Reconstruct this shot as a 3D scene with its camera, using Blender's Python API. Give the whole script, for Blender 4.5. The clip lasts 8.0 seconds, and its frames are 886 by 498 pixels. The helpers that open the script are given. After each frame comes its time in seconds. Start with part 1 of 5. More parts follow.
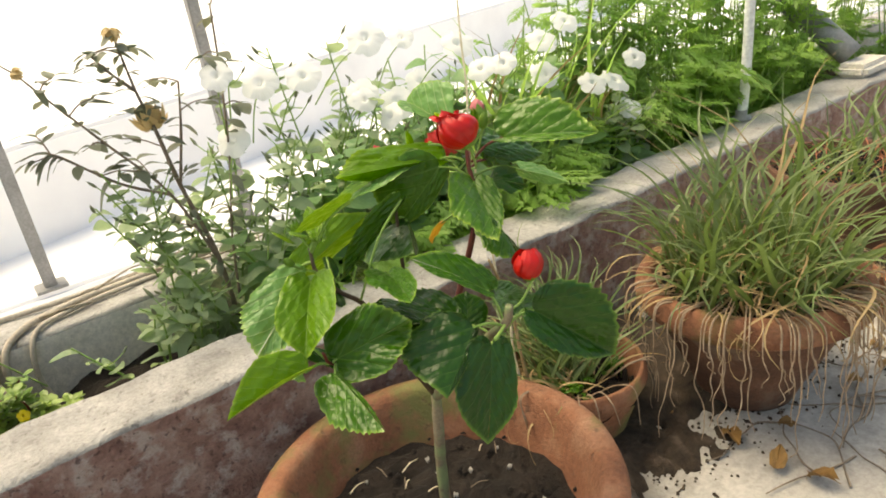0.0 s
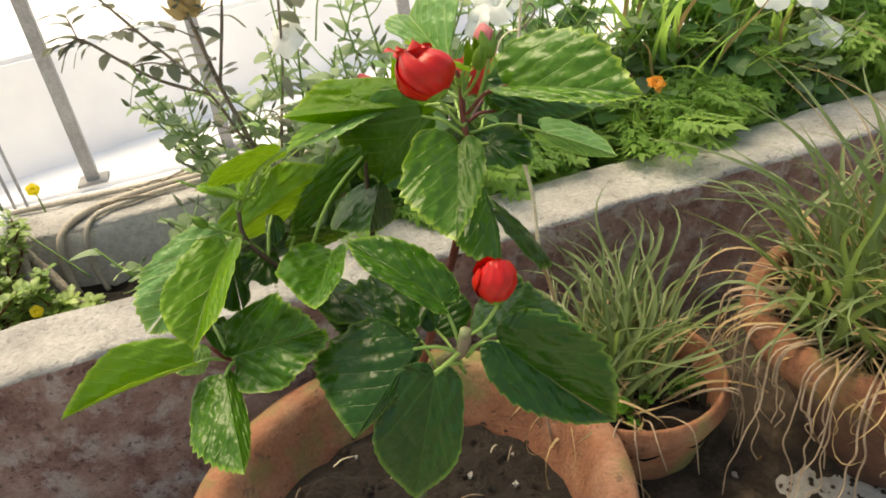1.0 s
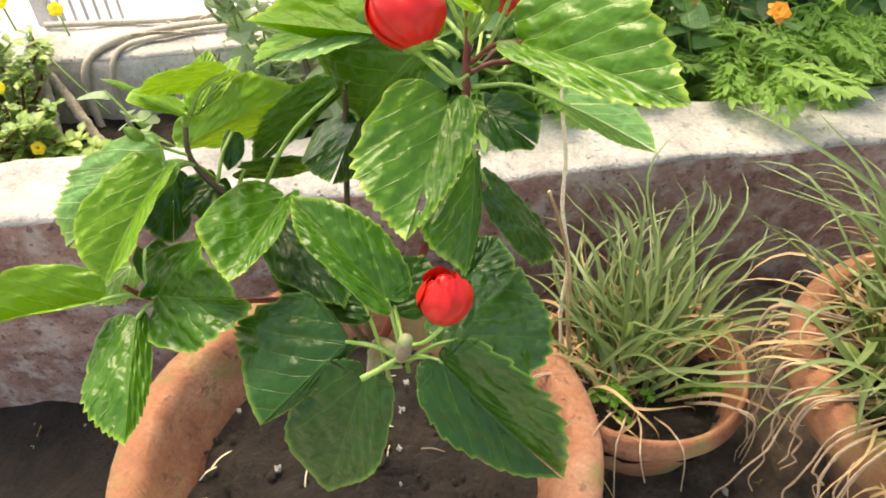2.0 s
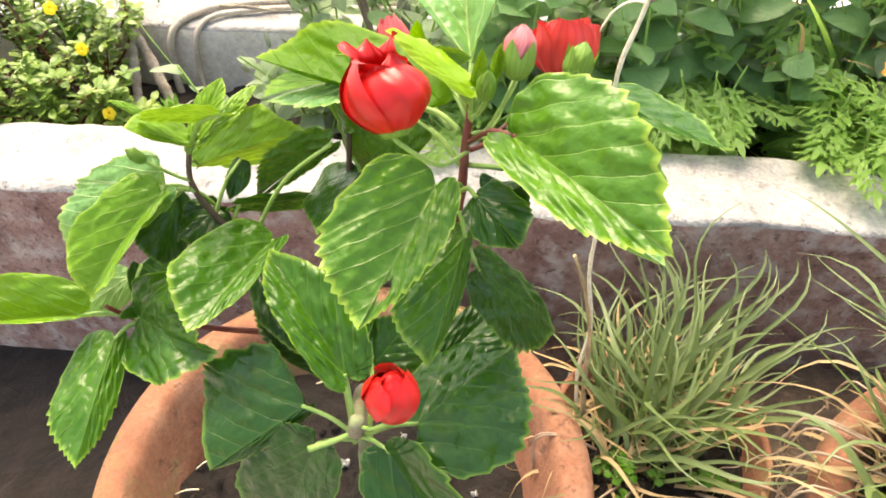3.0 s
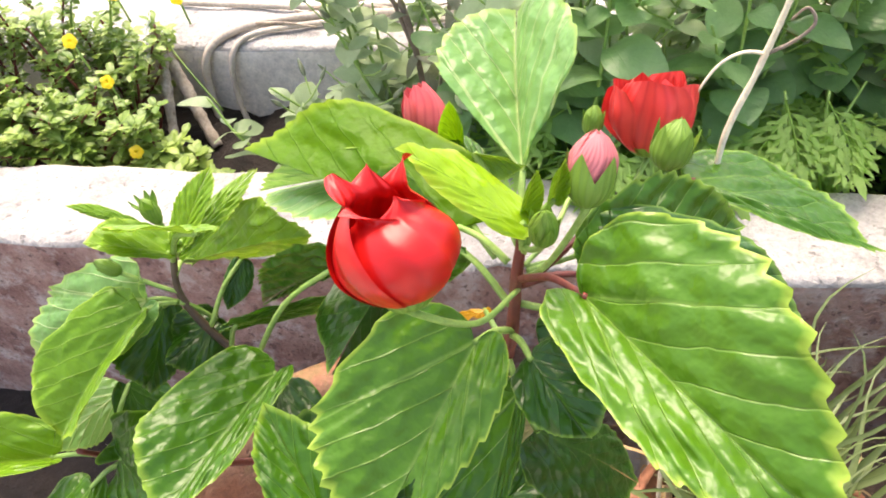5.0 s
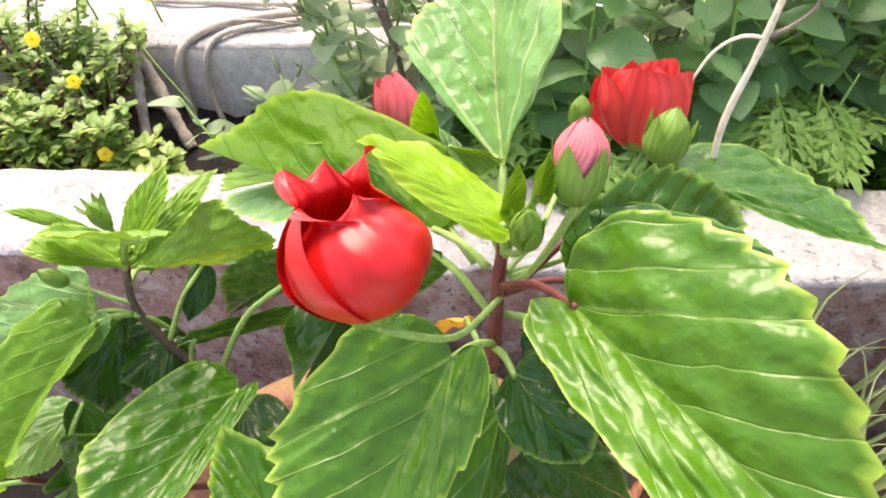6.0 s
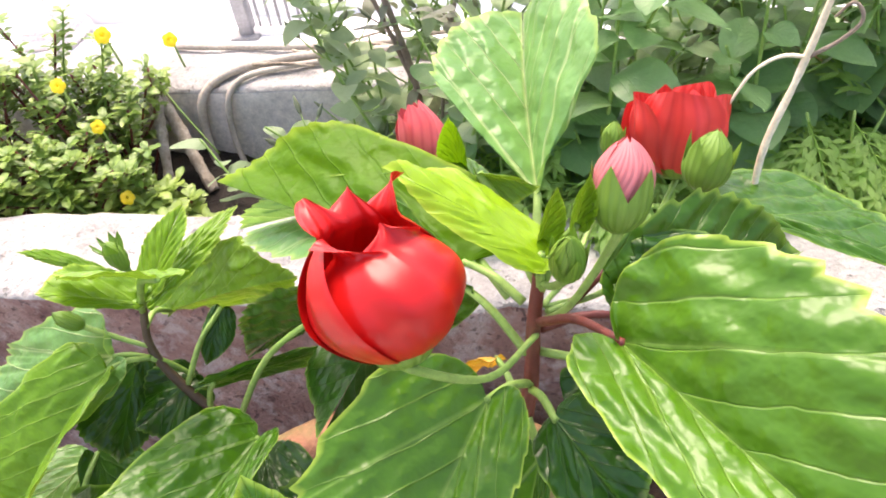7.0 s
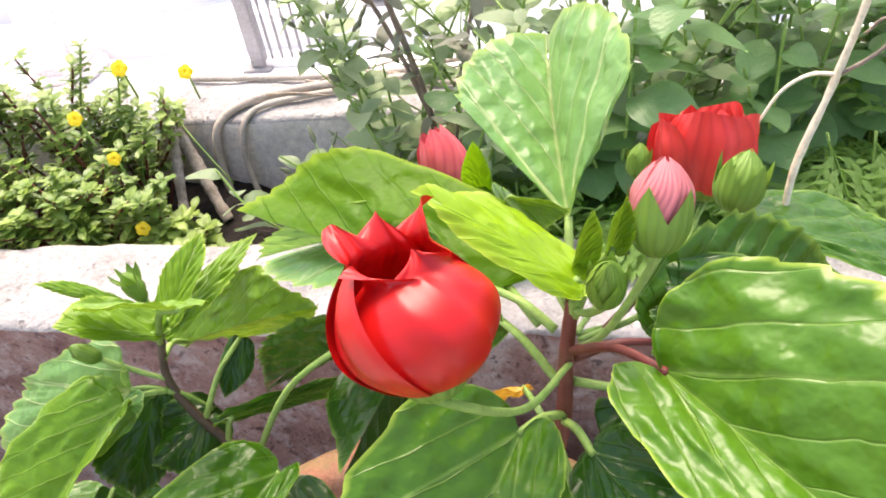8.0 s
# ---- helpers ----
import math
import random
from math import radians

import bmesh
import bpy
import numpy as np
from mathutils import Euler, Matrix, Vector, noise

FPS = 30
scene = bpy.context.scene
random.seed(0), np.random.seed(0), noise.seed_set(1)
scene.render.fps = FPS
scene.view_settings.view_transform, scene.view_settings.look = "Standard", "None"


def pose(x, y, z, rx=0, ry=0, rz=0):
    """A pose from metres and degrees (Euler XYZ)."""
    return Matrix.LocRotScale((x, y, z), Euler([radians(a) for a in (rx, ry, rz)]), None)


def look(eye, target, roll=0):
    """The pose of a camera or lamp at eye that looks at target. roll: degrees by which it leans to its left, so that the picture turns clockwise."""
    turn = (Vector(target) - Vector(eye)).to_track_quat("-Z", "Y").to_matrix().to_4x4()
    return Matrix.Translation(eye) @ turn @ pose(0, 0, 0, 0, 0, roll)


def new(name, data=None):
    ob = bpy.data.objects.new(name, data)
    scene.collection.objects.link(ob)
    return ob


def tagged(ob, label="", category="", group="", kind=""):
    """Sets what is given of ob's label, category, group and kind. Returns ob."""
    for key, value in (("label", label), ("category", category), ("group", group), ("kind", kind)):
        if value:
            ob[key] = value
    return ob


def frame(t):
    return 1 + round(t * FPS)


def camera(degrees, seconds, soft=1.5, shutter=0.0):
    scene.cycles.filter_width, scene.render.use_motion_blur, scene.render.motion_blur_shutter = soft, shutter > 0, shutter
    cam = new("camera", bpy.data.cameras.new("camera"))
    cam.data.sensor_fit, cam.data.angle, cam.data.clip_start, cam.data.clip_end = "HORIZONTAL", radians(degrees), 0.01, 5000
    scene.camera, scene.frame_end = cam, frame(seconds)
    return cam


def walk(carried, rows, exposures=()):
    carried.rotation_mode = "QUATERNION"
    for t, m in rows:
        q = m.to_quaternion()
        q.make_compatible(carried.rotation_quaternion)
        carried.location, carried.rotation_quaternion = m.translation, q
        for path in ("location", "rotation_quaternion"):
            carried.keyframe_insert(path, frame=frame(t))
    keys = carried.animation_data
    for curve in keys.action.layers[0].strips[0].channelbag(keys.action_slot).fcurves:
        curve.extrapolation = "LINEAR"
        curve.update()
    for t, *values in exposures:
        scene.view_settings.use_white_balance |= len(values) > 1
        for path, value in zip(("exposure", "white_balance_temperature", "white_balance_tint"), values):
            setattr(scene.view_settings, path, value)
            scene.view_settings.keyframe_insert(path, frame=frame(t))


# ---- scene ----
cam = camera(65.3, 8.0, soft=1.8)
PATH = [
    (0, (-0.357, -0.768, 0.448), (0.667, 0.757, -0.342), -8.5),
    (0.5, (-0.194, -0.693, 0.447), (0.537, 0.953, -0.422), -7.9),
    (1, (-0.101, -0.684, 0.416), (0.344, 0.989, -0.585), -8.4),
    (2.5, (0.035, -0.535, 0.44), (0.061, 0.893, -0.96), 0.5),
    (3, (0.062, -0.52, 0.453), (-0.065, 0.904, -0.945), -0.3),
    (3.5, (0.063, -0.465, 0.45), (-0.207, 0.939, -0.948), -5.3),
    (4, (0.061, -0.431, 0.441), (-0.246, 0.951, -0.971), -6.2),
    (4.5, (0.06, -0.415, 0.44), (-0.259, 0.95, -0.987), -6.5),
    (6, (0.061, -0.383, 0.419), (-0.213, 0.991, -1.008), -5.9),
    (6.5, (0.058, -0.379, 0.409), (-0.246, 1.033, -0.975), -7.3),
    (7, (0.056, -0.375, 0.408), (-0.28, 1.072, -0.931), -8.1),
    (7.5, (0.052, -0.375, 0.405), (-0.308, 1.102, -0.895), -8.3),
    (8, (0.05, -0.371, 0.404), (-0.318, 1.124, -0.872), -9.3),
]
walk(cam, [(t, look(eye, target, roll)) for t, eye, target, roll in PATH],
     exposures=[(0, 1.1, 8900, 4), (1.2, 1.1, 8900, 4), (2.4, 2.11, 8200, 9), (3.2, 2.11, 8100, 11), (4.5, 2.05, 7800, 15), (6, 1.97, 7300, 19), (7.3, 1.93, 7300, 19), (8, 1.86, 7300, 19)])

# ---- light: a bright hazy sky, soft sun from beyond the planter ----
world = bpy.data.worlds.new("sky")
scene.world = world
world.use_nodes = True
sky = world.node_tree.nodes.new("ShaderNodeTexSky")
sky.sky_type, sky.sun_disc = "NISHITA", False
sky.sun_elevation, sky.sun_rotation = radians(66), radians(-25)
sky.dust_density, sky.air_density = 4.0, 1.0
back = world.node_tree.nodes["Background"]
back.inputs["Strength"].default_value = 0.15
world.node_tree.links.new(sky.outputs["Color"], back.inputs["Color"])
sun = new("sun", bpy.data.lights.new("sun", "SUN"))
sun.data.energy, sun.data.angle, sun.data.color = 1.1, radians(35), (1.0, 0.96, 0.88)
sun.matrix_world = look((math.sin(radians(-25)) * math.cos(radians(66)), math.cos(radians(-25)) * math.cos(radians(66)), math.sin(radians(66))), (0, 0, 0))


# ---- materials ----
def material(name, rough=0.7):
    m = bpy.data.materials.new(name)
    m.use_nodes = True
    nt = m.node_tree
    bsdf = nt.nodes["Principled BSDF"]
    bsdf.inputs["Roughness"].default_value = rough
    return m, nt, bsdf


def node(nt, kind, **inputs):
    n = nt.nodes.new(kind)
    for key, value in inputs.items():
        n.inputs[key.replace("_", " ")].default_value = value
    return n


def noise_of(nt, scale, detail=4.0, rough=0.55, coord="Object"):
    tc = nt.nodes.new("ShaderNodeTexCoord")
    n = node(nt, "ShaderNodeTexNoise", Scale=scale, Detail=detail, Roughness=rough)
    nt.links.new(tc.outputs[coord], n.inputs["Vector"])
    return n


def ramp_of(nt, source, stops):
    r = nt.nodes.new("ShaderNodeValToRGB")
    el = r.color_ramp.elements
    while len(el) < len(stops):
        el.new(0.5)
    for e, (pos, col) in zip(el, stops):
        e.position, e.color = pos, (*col, 1)
    nt.links.new(source, r.inputs["Fac"])
    return r.outputs["Color"]


def mix_of(nt, fac, a, b, mode="MIX"):
    n = nt.nodes.new("ShaderNodeMix")
    n.data_type, n.blend_type = "RGBA", mode
    for socket, value in ((n.inputs["Factor"], fac), (n.inputs[6], a), (n.inputs[7], b)):
        if isinstance(value, bpy.types.NodeSocket):
            nt.links.new(value, socket)
        elif isinstance(value, tuple):
            socket.default_value = (*value, 1)
        else:
            socket.default_value = value
    return n.outputs[2]


def math_of(nt, op, a, b=0.0, c=0.0):
    n = nt.nodes.new("ShaderNodeMath")
    n.operation = op
    for socket, value in zip(n.inputs, (a, b, c)):
        if isinstance(value, bpy.types.NodeSocket):
            nt.links.new(value, socket)
        else:
            socket.default_value = value
    return n.outputs[0]


def bump_of(nt, bsdf, height, strength, distance=0.01, after=None):
    b = node(nt, "ShaderNodeBump", Strength=strength, Distance=distance)
    nt.links.new(height, b.inputs["Height"])
    if after:
        nt.links.new(after, b.inputs["Normal"])
    nt.links.new(b.outputs["Normal"], bsdf.inputs["Normal"])
    return b.outputs["Normal"]


def speckled(name, stops, scale, rough=0.8, fine=120.0, bump=0.4, depth=0.004, stain=None, stain_scale=3.0, spread=(0.5, 0.62), pits=None):
    """A mineral or bark surface: coarse colour noise, fine grain, an optional stain, bump."""
    m, nt, bsdf = material(name, rough)
    big, small = noise_of(nt, scale, 6.0), noise_of(nt, fine, 5.0, 0.7)
    col = ramp_of(nt, big.outputs["Fac"], stops)
    grain = ramp_of(nt, small.outputs["Fac"], [(0.3, (0.62, 0.62, 0.62)), (0.7, (1.2, 1.2, 1.2))])
    col = mix_of(nt, 0.75, col, grain, "MULTIPLY")
    if stain:
        dirt = noise_of(nt, stain_scale, 5.0, 0.65)
        mask = ramp_of(nt, dirt.outputs["Fac"], [(spread[0], (0, 0, 0)), (spread[1], (1, 1, 1))])
        col = mix_of(nt, mask, col, stain)
    height = math_of(nt, "ADD", math_of(nt, "MULTIPLY", big.outputs["Fac"], 0.8), small.outputs["Fac"])
    if pits:
        spots = noise_of(nt, pits[0], 3.0, 0.6)
        hit = ramp_of(nt, spots.outputs["Fac"], [(pits[1], (0, 0, 0)), (pits[1] + 0.06, (1, 1, 1))])
        col = mix_of(nt, math_of(nt, "MULTIPLY", hit, pits[2]), col, pits[3])
        height = math_of(nt, "SUBTRACT", height, math_of(nt, "MULTIPLY", hit, 0.5))
    nt.links.new(col, bsdf.inputs["Base Color"])
    bump_of(nt, bsdf, height, bump, depth)
    return m


def leaf_material(name, dark, light, vein, rough=0.38, clear=0.3, veins=5.0, slant=0.6, relief=0.5, glow=None, show=0.38, gloss=0.5, edge=None):
    """A leaf: two greens in patches, paler veins laid out on the leaf's own (length, breadth) map, light passing through."""
    m, nt, bsdf = material(name, rough)
    uv = nt.nodes.new("ShaderNodeUVMap")
    uv.uv_map = "leaf"
    sep = nt.nodes.new("ShaderNodeSeparateXYZ")
    nt.links.new(uv.outputs["UV"], sep.inputs[0])
    u, v = sep.outputs["X"], sep.outputs["Y"]
    side = math_of(nt, "ABSOLUTE", v)
    info = nt.nodes.new("ShaderNodeObjectInfo")
    patch = noise_of(nt, 38.0, 3.0)
    fine = noise_of(nt, 260.0, 4.0, 0.6)
    tone = math_of(nt, "ADD", math_of(nt, "MULTIPLY", patch.outputs["Fac"], 1.1), math_of(nt, "MULTIPLY", info.outputs["Random"], 0.4))
    geo = nt.nodes.new("ShaderNodeNewGeometry")
    tone = math_of(nt, "ADD", tone, math_of(nt, "MULTIPLY", geo.outputs["Random Per Island"], 0.4))
    tone = math_of(nt, "SUBTRACT", tone, 0.45)
    col = mix_of(nt, tone, dark, light)
    drift = math_of(nt, "MULTIPLY", math_of(nt, "SUBTRACT", patch.outputs["Fac"], 0.5), 0.10)
    run = math_of(nt, "ADD", math_of(nt, "SUBTRACT", u, math_of(nt, "MULTIPLY", math_of(nt, "POWER", side, 0.85), slant)), drift)
    lane = math_of(nt, "FRACT", math_of(nt, "ADD", math_of(nt, "MULTIPLY", run, veins), 8.0))
    off = math_of(nt, "ABSOLUTE", math_of(nt, "SUBTRACT", lane, 0.5))
    rib = math_of(nt, "MULTIPLY", side, 34.0)
    lateral = math_of(nt, "MULTIPLY", math_of(nt, "SUBTRACT", 0.5, off), 24.0)
    lateral = math_of(nt, "ADD", lateral, math_of(nt, "MULTIPLY", math_of(nt, "MAXIMUM", math_of(nt, "SUBTRACT", side, 0.7), 0.0), 3.0))
    fan = math_of(nt, "ADD", math_of(nt, "MULTIPLY", math_of(nt, "ABSOLUTE", math_of(nt, "SUBTRACT", side, math_of(nt, "MULTIPLY", u, 1.5))), 26.0), math_of(nt, "MULTIPLY", u, 0.8))
    near = math_of(nt, "MINIMUM", math_of(nt, "MINIMUM", lateral, fan), rib)
    line = math_of(nt, "SUBTRACT", 1.0, math_of(nt, "MINIMUM", near, 1.0))
    col = mix_of(nt, math_of(nt, "MULTIPLY", line, show), col, vein)
    col = mix_of(nt, 0.3, col, ramp_of(nt, fine.outputs["Fac"], [(0.3, (0.7, 0.7, 0.7)), (0.7, (1.15, 1.15, 1.15))]), "MULTIPLY")
    if edge:
        rim = nt.nodes.new("ShaderNodeUVMap")
        rim.uv_map = "rim"
        border = nt.nodes.new("ShaderNodeSeparateXYZ")
        nt.links.new(rim.outputs["UV"], border.inputs[0])
        thin_rim = math_of(nt, "MULTIPLY", math_of(nt, "MAXIMUM", math_of(nt, "SUBTRACT", border.outputs["X"], 0.945), 0.0), 12.0)
        col = mix_of(nt, thin_rim, col, edge)
    nt.links.new(col, bsdf.inputs["Base Color"])
    bsdf.inputs["Specular IOR Level"].default_value = gloss
    pucker = noise_of(nt, 85.0, 3.0, 0.5)
    cells = nt.nodes.new("ShaderNodeTexVoronoi")
    cells.feature = "SMOOTH_F1"
    cells.inputs["Scale"].default_value = 190.0
    warp = nt.nodes.new("ShaderNodeTexCoord")
    nt.links.new(mix_of(nt, 0.012, warp.outputs["Object"], patch.outputs["Color"]), cells.inputs["Vector"])
    height = math_of(nt, "ADD", math_of(nt, "MULTIPLY", math_of(nt, "POWER", off, 2.0), -0.5), math_of(nt, "MULTIPLY", pucker.outputs["Fac"], 0.9))
    height = math_of(nt, "SUBTRACT", height, math_of(nt, "MULTIPLY", cells.outputs["Distance"], 0.42))
    height = math_of(nt, "SUBTRACT", height, math_of(nt, "MULTIPLY", line, 0.08))
    normal = bump_of(nt, bsdf, height, relief, 0.0028)
    thin = nt.nodes.new("ShaderNodeBsdfTranslucent")
    nt.links.new(mix_of(nt, 0.55, col, glow or light), thin.inputs["Color"])
    nt.links.new(normal, thin.inputs["Normal"])
    mixed = nt.nodes.new("ShaderNodeMixShader")
    mixed.inputs[0].default_value = clear
    nt.links.new(bsdf.outputs[0], mixed.inputs[1])
    nt.links.new(thin.outputs[0], mixed.inputs[2])
    nt.links.new(mixed.outputs[0], nt.nodes["Material Output"].inputs["Surface"])
    return m


def petal_material(name, a, b, streak, clear=0.25, rough=0.45, ribs=34.0, coat=0.0, lined=0.45):
    m, nt, bsdf = material(name, rough)
    uv = nt.nodes.new("ShaderNodeUVMap")
    uv.uv_map = "leaf"
    sep = nt.nodes.new("ShaderNodeSeparateXYZ")
    nt.links.new(uv.outputs["UV"], sep.inputs[0])
    n = noise_of(nt, 70.0, 3.0)
    wobble = math_of(nt, "MULTIPLY", n.outputs["Fac"], 1.6)
    wave = math_of(nt, "SINE", math_of(nt, "ADD", math_of(nt, "MULTIPLY", sep.outputs["Y"], ribs), wobble))
    lines = math_of(nt, "MULTIPLY_ADD", wave, 0.5, 0.5)
    col = mix_of(nt, n.outputs["Fac"], a, b)
    col = mix_of(nt, math_of(nt, "MULTIPLY", math_of(nt, "POWER", lines, 3.0), lined), col, streak)
    nt.links.new(col, bsdf.inputs["Base Color"])
    bsdf.inputs["Coat Weight"].default_value = coat
    bsdf.inputs["Specular IOR Level"].default_value = 0.4
    bump_of(nt, bsdf, lines, 0.25, 0.0012)
    thin = nt.nodes.new("ShaderNodeBsdfTranslucent")
    nt.links.new(col, thin.inputs["Color"])
    mixed = nt.nodes.new("ShaderNodeMixShader")
    mixed.inputs[0].default_value = clear
    nt.links.new(bsdf.outputs[0], mixed.inputs[1])
    nt.links.new(thin.outputs[0], mixed.inputs[2])
    nt.links.new(mixed.outputs[0], nt.nodes["Material Output"].inputs["Surface"])
    return m


# One leaf green in lit, middling and shaded copies; light is in the colour.
LIT = leaf_material("leaf_lit_green", (0.021, 0.084, 0.003), (0.062, 0.170, 0.007), (0.34, 0.48, 0.13), rough=0.32, clear=0.09, relief=0.85, glow=(0.28, 0.52, 0.03), show=0.24, gloss=0.34, edge=(0.34, 0.47, 0.06))
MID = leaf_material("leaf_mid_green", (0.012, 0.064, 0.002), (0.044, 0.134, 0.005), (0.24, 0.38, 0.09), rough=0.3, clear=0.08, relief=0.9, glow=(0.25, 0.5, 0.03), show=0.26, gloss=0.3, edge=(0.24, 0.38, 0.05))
DARK = leaf_material("leaf_shaded_green", (0.006, 0.038, 0.003), (0.022, 0.084, 0.006), (0.15, 0.28, 0.06), rough=0.28, clear=0.06, relief=0.8, glow=(0.2, 0.45, 0.02), show=0.16, gloss=0.32, edge=(0.16, 0.28, 0.04))
LIME = leaf_material("leaf_young_lime", (0.17, 0.35, 0.004), (0.33, 0.52, 0.008), (0.42, 0.60, 0.10), clear=0.34, relief=0.7, glow=(0.5, 0.72, 0.03), show=0.2, edge=(0.45, 0.58, 0.06))
PALE = leaf_material("leaf_pale_underside", (0.075, 0.22, 0.055), (0.16, 0.36, 0.10), (0.62, 0.72, 0.36), rough=0.34, clear=0.38, relief=1.2, show=0.8, glow=(0.46, 0.68, 0.12), edge=(0.4, 0.55, 0.12))
YELLOW = leaf_material("leaf_yellow", (0.62, 0.27, 0.02), (0.75, 0.40, 0.03), (0.8, 0.6, 0.2), clear=0.3)
GREYGREEN = leaf_material("leaf_grey_green", (0.23, 0.33, 0.17), (0.40, 0.50, 0.30), (0.34, 0.44, 0.24), rough=0.5, clear=0.5, veins=5.0, relief=0.3, glow=(0.46, 0.58, 0.28))
BROAD = leaf_material("leaf_broad_dull", (0.15, 0.31, 0.12), (0.31, 0.50, 0.23), (0.32, 0.48, 0.24), rough=0.28, clear=0.6, veins=5.0, relief=0.4, glow=(0.42, 0.64, 0.24))
FERN = leaf_material("leaf_feathery", (0.16, 0.33, 0.07), (0.36, 0.56, 0.16), (0.26, 0.42, 0.10), rough=0.4, clear=0.62, glow=(0.48, 0.72, 0.14))
SUCCULENT = leaf_material("leaf_succulent", (0.075, 0.17, 0.022), (0.33, 0.45, 0.085), (0.28, 0.42, 0.13), rough=0.4, clear=0.25, relief=0.15)
BLADE = leaf_material("blade_green", (0.016, 0.052, 0.012), (0.070, 0.130, 0.030), (0.40, 0.46, 0.20), rough=0.45, clear=0.3, veins=0.0, relief=0.2, glow=(0.3, 0.46, 0.08), show=0.27)
STRAW = leaf_material("blade_dry", (0.19, 0.100, 0.036), (0.41, 0.27, 0.115), (0.56, 0.44, 0.25), rough=0.7, clear=0.2, veins=0.0, relief=0.2)
RUST = leaf_material("blade_rust", (0.42, 0.10, 0.05), (0.62, 0.22, 0.10), (0.6, 0.3, 0.2), rough=0.7, clear=0.2, veins=0.0, relief=0.2)
FALLEN = leaf_material("leaf_fallen", (0.16, 0.085, 0.03), (0.32, 0.18, 0.055), (0.35, 0.22, 0.1), rough=0.75, clear=0.1)
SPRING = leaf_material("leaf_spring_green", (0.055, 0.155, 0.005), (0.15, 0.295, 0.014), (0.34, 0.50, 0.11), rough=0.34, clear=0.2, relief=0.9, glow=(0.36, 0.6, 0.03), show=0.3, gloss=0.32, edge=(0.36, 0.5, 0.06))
# Backlit copy: light from behind is coloured in, with veins darkened.
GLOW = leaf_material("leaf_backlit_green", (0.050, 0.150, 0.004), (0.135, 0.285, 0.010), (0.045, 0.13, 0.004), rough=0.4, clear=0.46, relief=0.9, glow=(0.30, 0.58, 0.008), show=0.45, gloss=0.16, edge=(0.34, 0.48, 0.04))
RED = petal_material("petal_red", (0.45, 0.005, 0.006), (0.60, 0.014, 0.011), (0.32, 0.003, 0.006), clear=0.12, rough=0.34, ribs=14.0, lined=0.2)
RED_FADED = petal_material("petal_faded_red", (0.56, 0.014, 0.016), (0.74, 0.08, 0.065), (0.34, 0.005, 0.015), ribs=27.0, clear=0.18, rough=0.4, lined=0.3)
ROSY = petal_material("petal_rosy", (0.56, 0.045, 0.06), (0.70, 0.17, 0.17), (0.38, 0.02, 0.045), ribs=17.0, clear=0.2, lined=0.4)
PINK = petal_material("petal_pink", (0.56, 0.11, 0.13), (0.66, 0.27, 0.26), (0.46, 0.05, 0.08), lined=0.2)
WHITE = petal_material("petal_white", (0.88, 0.88, 0.87), (0.92, 0.92, 0.90), (0.88, 0.89, 0.86), clear=0.4, lined=0.15)
GOLD = petal_material("petal_yellow", (0.86, 0.60, 0.012), (0.90, 0.72, 0.03), (0.8, 0.5, 0.01), clear=0.3)
AMBER = petal_material("petal_withered", (0.62, 0.44, 0.20), (0.76, 0.62, 0.36), (0.36, 0.20, 0.06), rough=0.8)
ORANGE = petal_material("petal_orange", (0.80, 0.26, 0.02), (0.86, 0.36, 0.03), (0.7, 0.2, 0.01))
CALYX = petal_material("calyx_green", (0.10, 0.22, 0.022), (0.21, 0.35, 0.05), (0.07, 0.17, 0.02), clear=0.15, ribs=20.0, lined=0.3)
STALK = speckled("green_stalk", [(0.3, (0.16, 0.30, 0.05)), (0.7, (0.28, 0.42, 0.10))], 40, 0.5, 300, 0.15, 0.001)
RED_STEM = speckled("reddish_stem", [(0.3, (0.080, 0.010, 0.008)), (0.55, (0.155, 0.026, 0.016)), (0.8, (0.16, 0.07, 0.03))], 30, 0.5, 300, 0.3, 0.001)
TRUNK = speckled("stem_bark", [(0.3, (0.17, 0.13, 0.08)), (0.7, (0.32, 0.26, 0.17))], 30, 0.8, 260, 0.5, 0.0015, (0.22, 0.27, 0.12), 25)
TWIG = speckled("dry_twig", [(0.3, (0.15, 0.11, 0.08)), (0.7, (0.30, 0.235, 0.175))], 50, 0.85, 300, 0.4, 0.001)
PALE_TWIG = speckled("pale_dry_stalk", [(0.3, (0.70, 0.60, 0.41)), (0.7, (0.85, 0.77, 0.58))], 60, 0.75, 300, 0.4, 0.001)
ROOT = speckled("pale_root", [(0.3, (0.27, 0.175, 0.11)), (0.7, (0.46, 0.35, 0.25))], 60, 0.75, 300, 0.3, 0.001)
HOSE = speckled("hose_grey", [(0.3, (0.36, 0.31, 0.25)), (0.7, (0.54, 0.48, 0.40))], 20, 0.7, 200, 0.3, 0.001)
SOIL = speckled("soil", [(0.3, (0.008, 0.005, 0.003)), (0.7, (0.033, 0.021, 0.014))], 24, 0.95, 170, 1.0, 0.014)
DIRT = speckled("brown_dirt", [(0.3, (0.035, 0.023, 0.015)), (0.55, (0.080, 0.055, 0.036)), (0.75, (0.17, 0.125, 0.09))], 30, 0.95, 170, 1.0, 0.010)
ROSE_LEAF = leaf_material("leaf_dusky_rose", (0.10, 0.115, 0.075), (0.23, 0.25, 0.17), (0.2, 0.2, 0.14), rough=0.5, clear=0.3, relief=0.3, glow=(0.3, 0.3, 0.15))
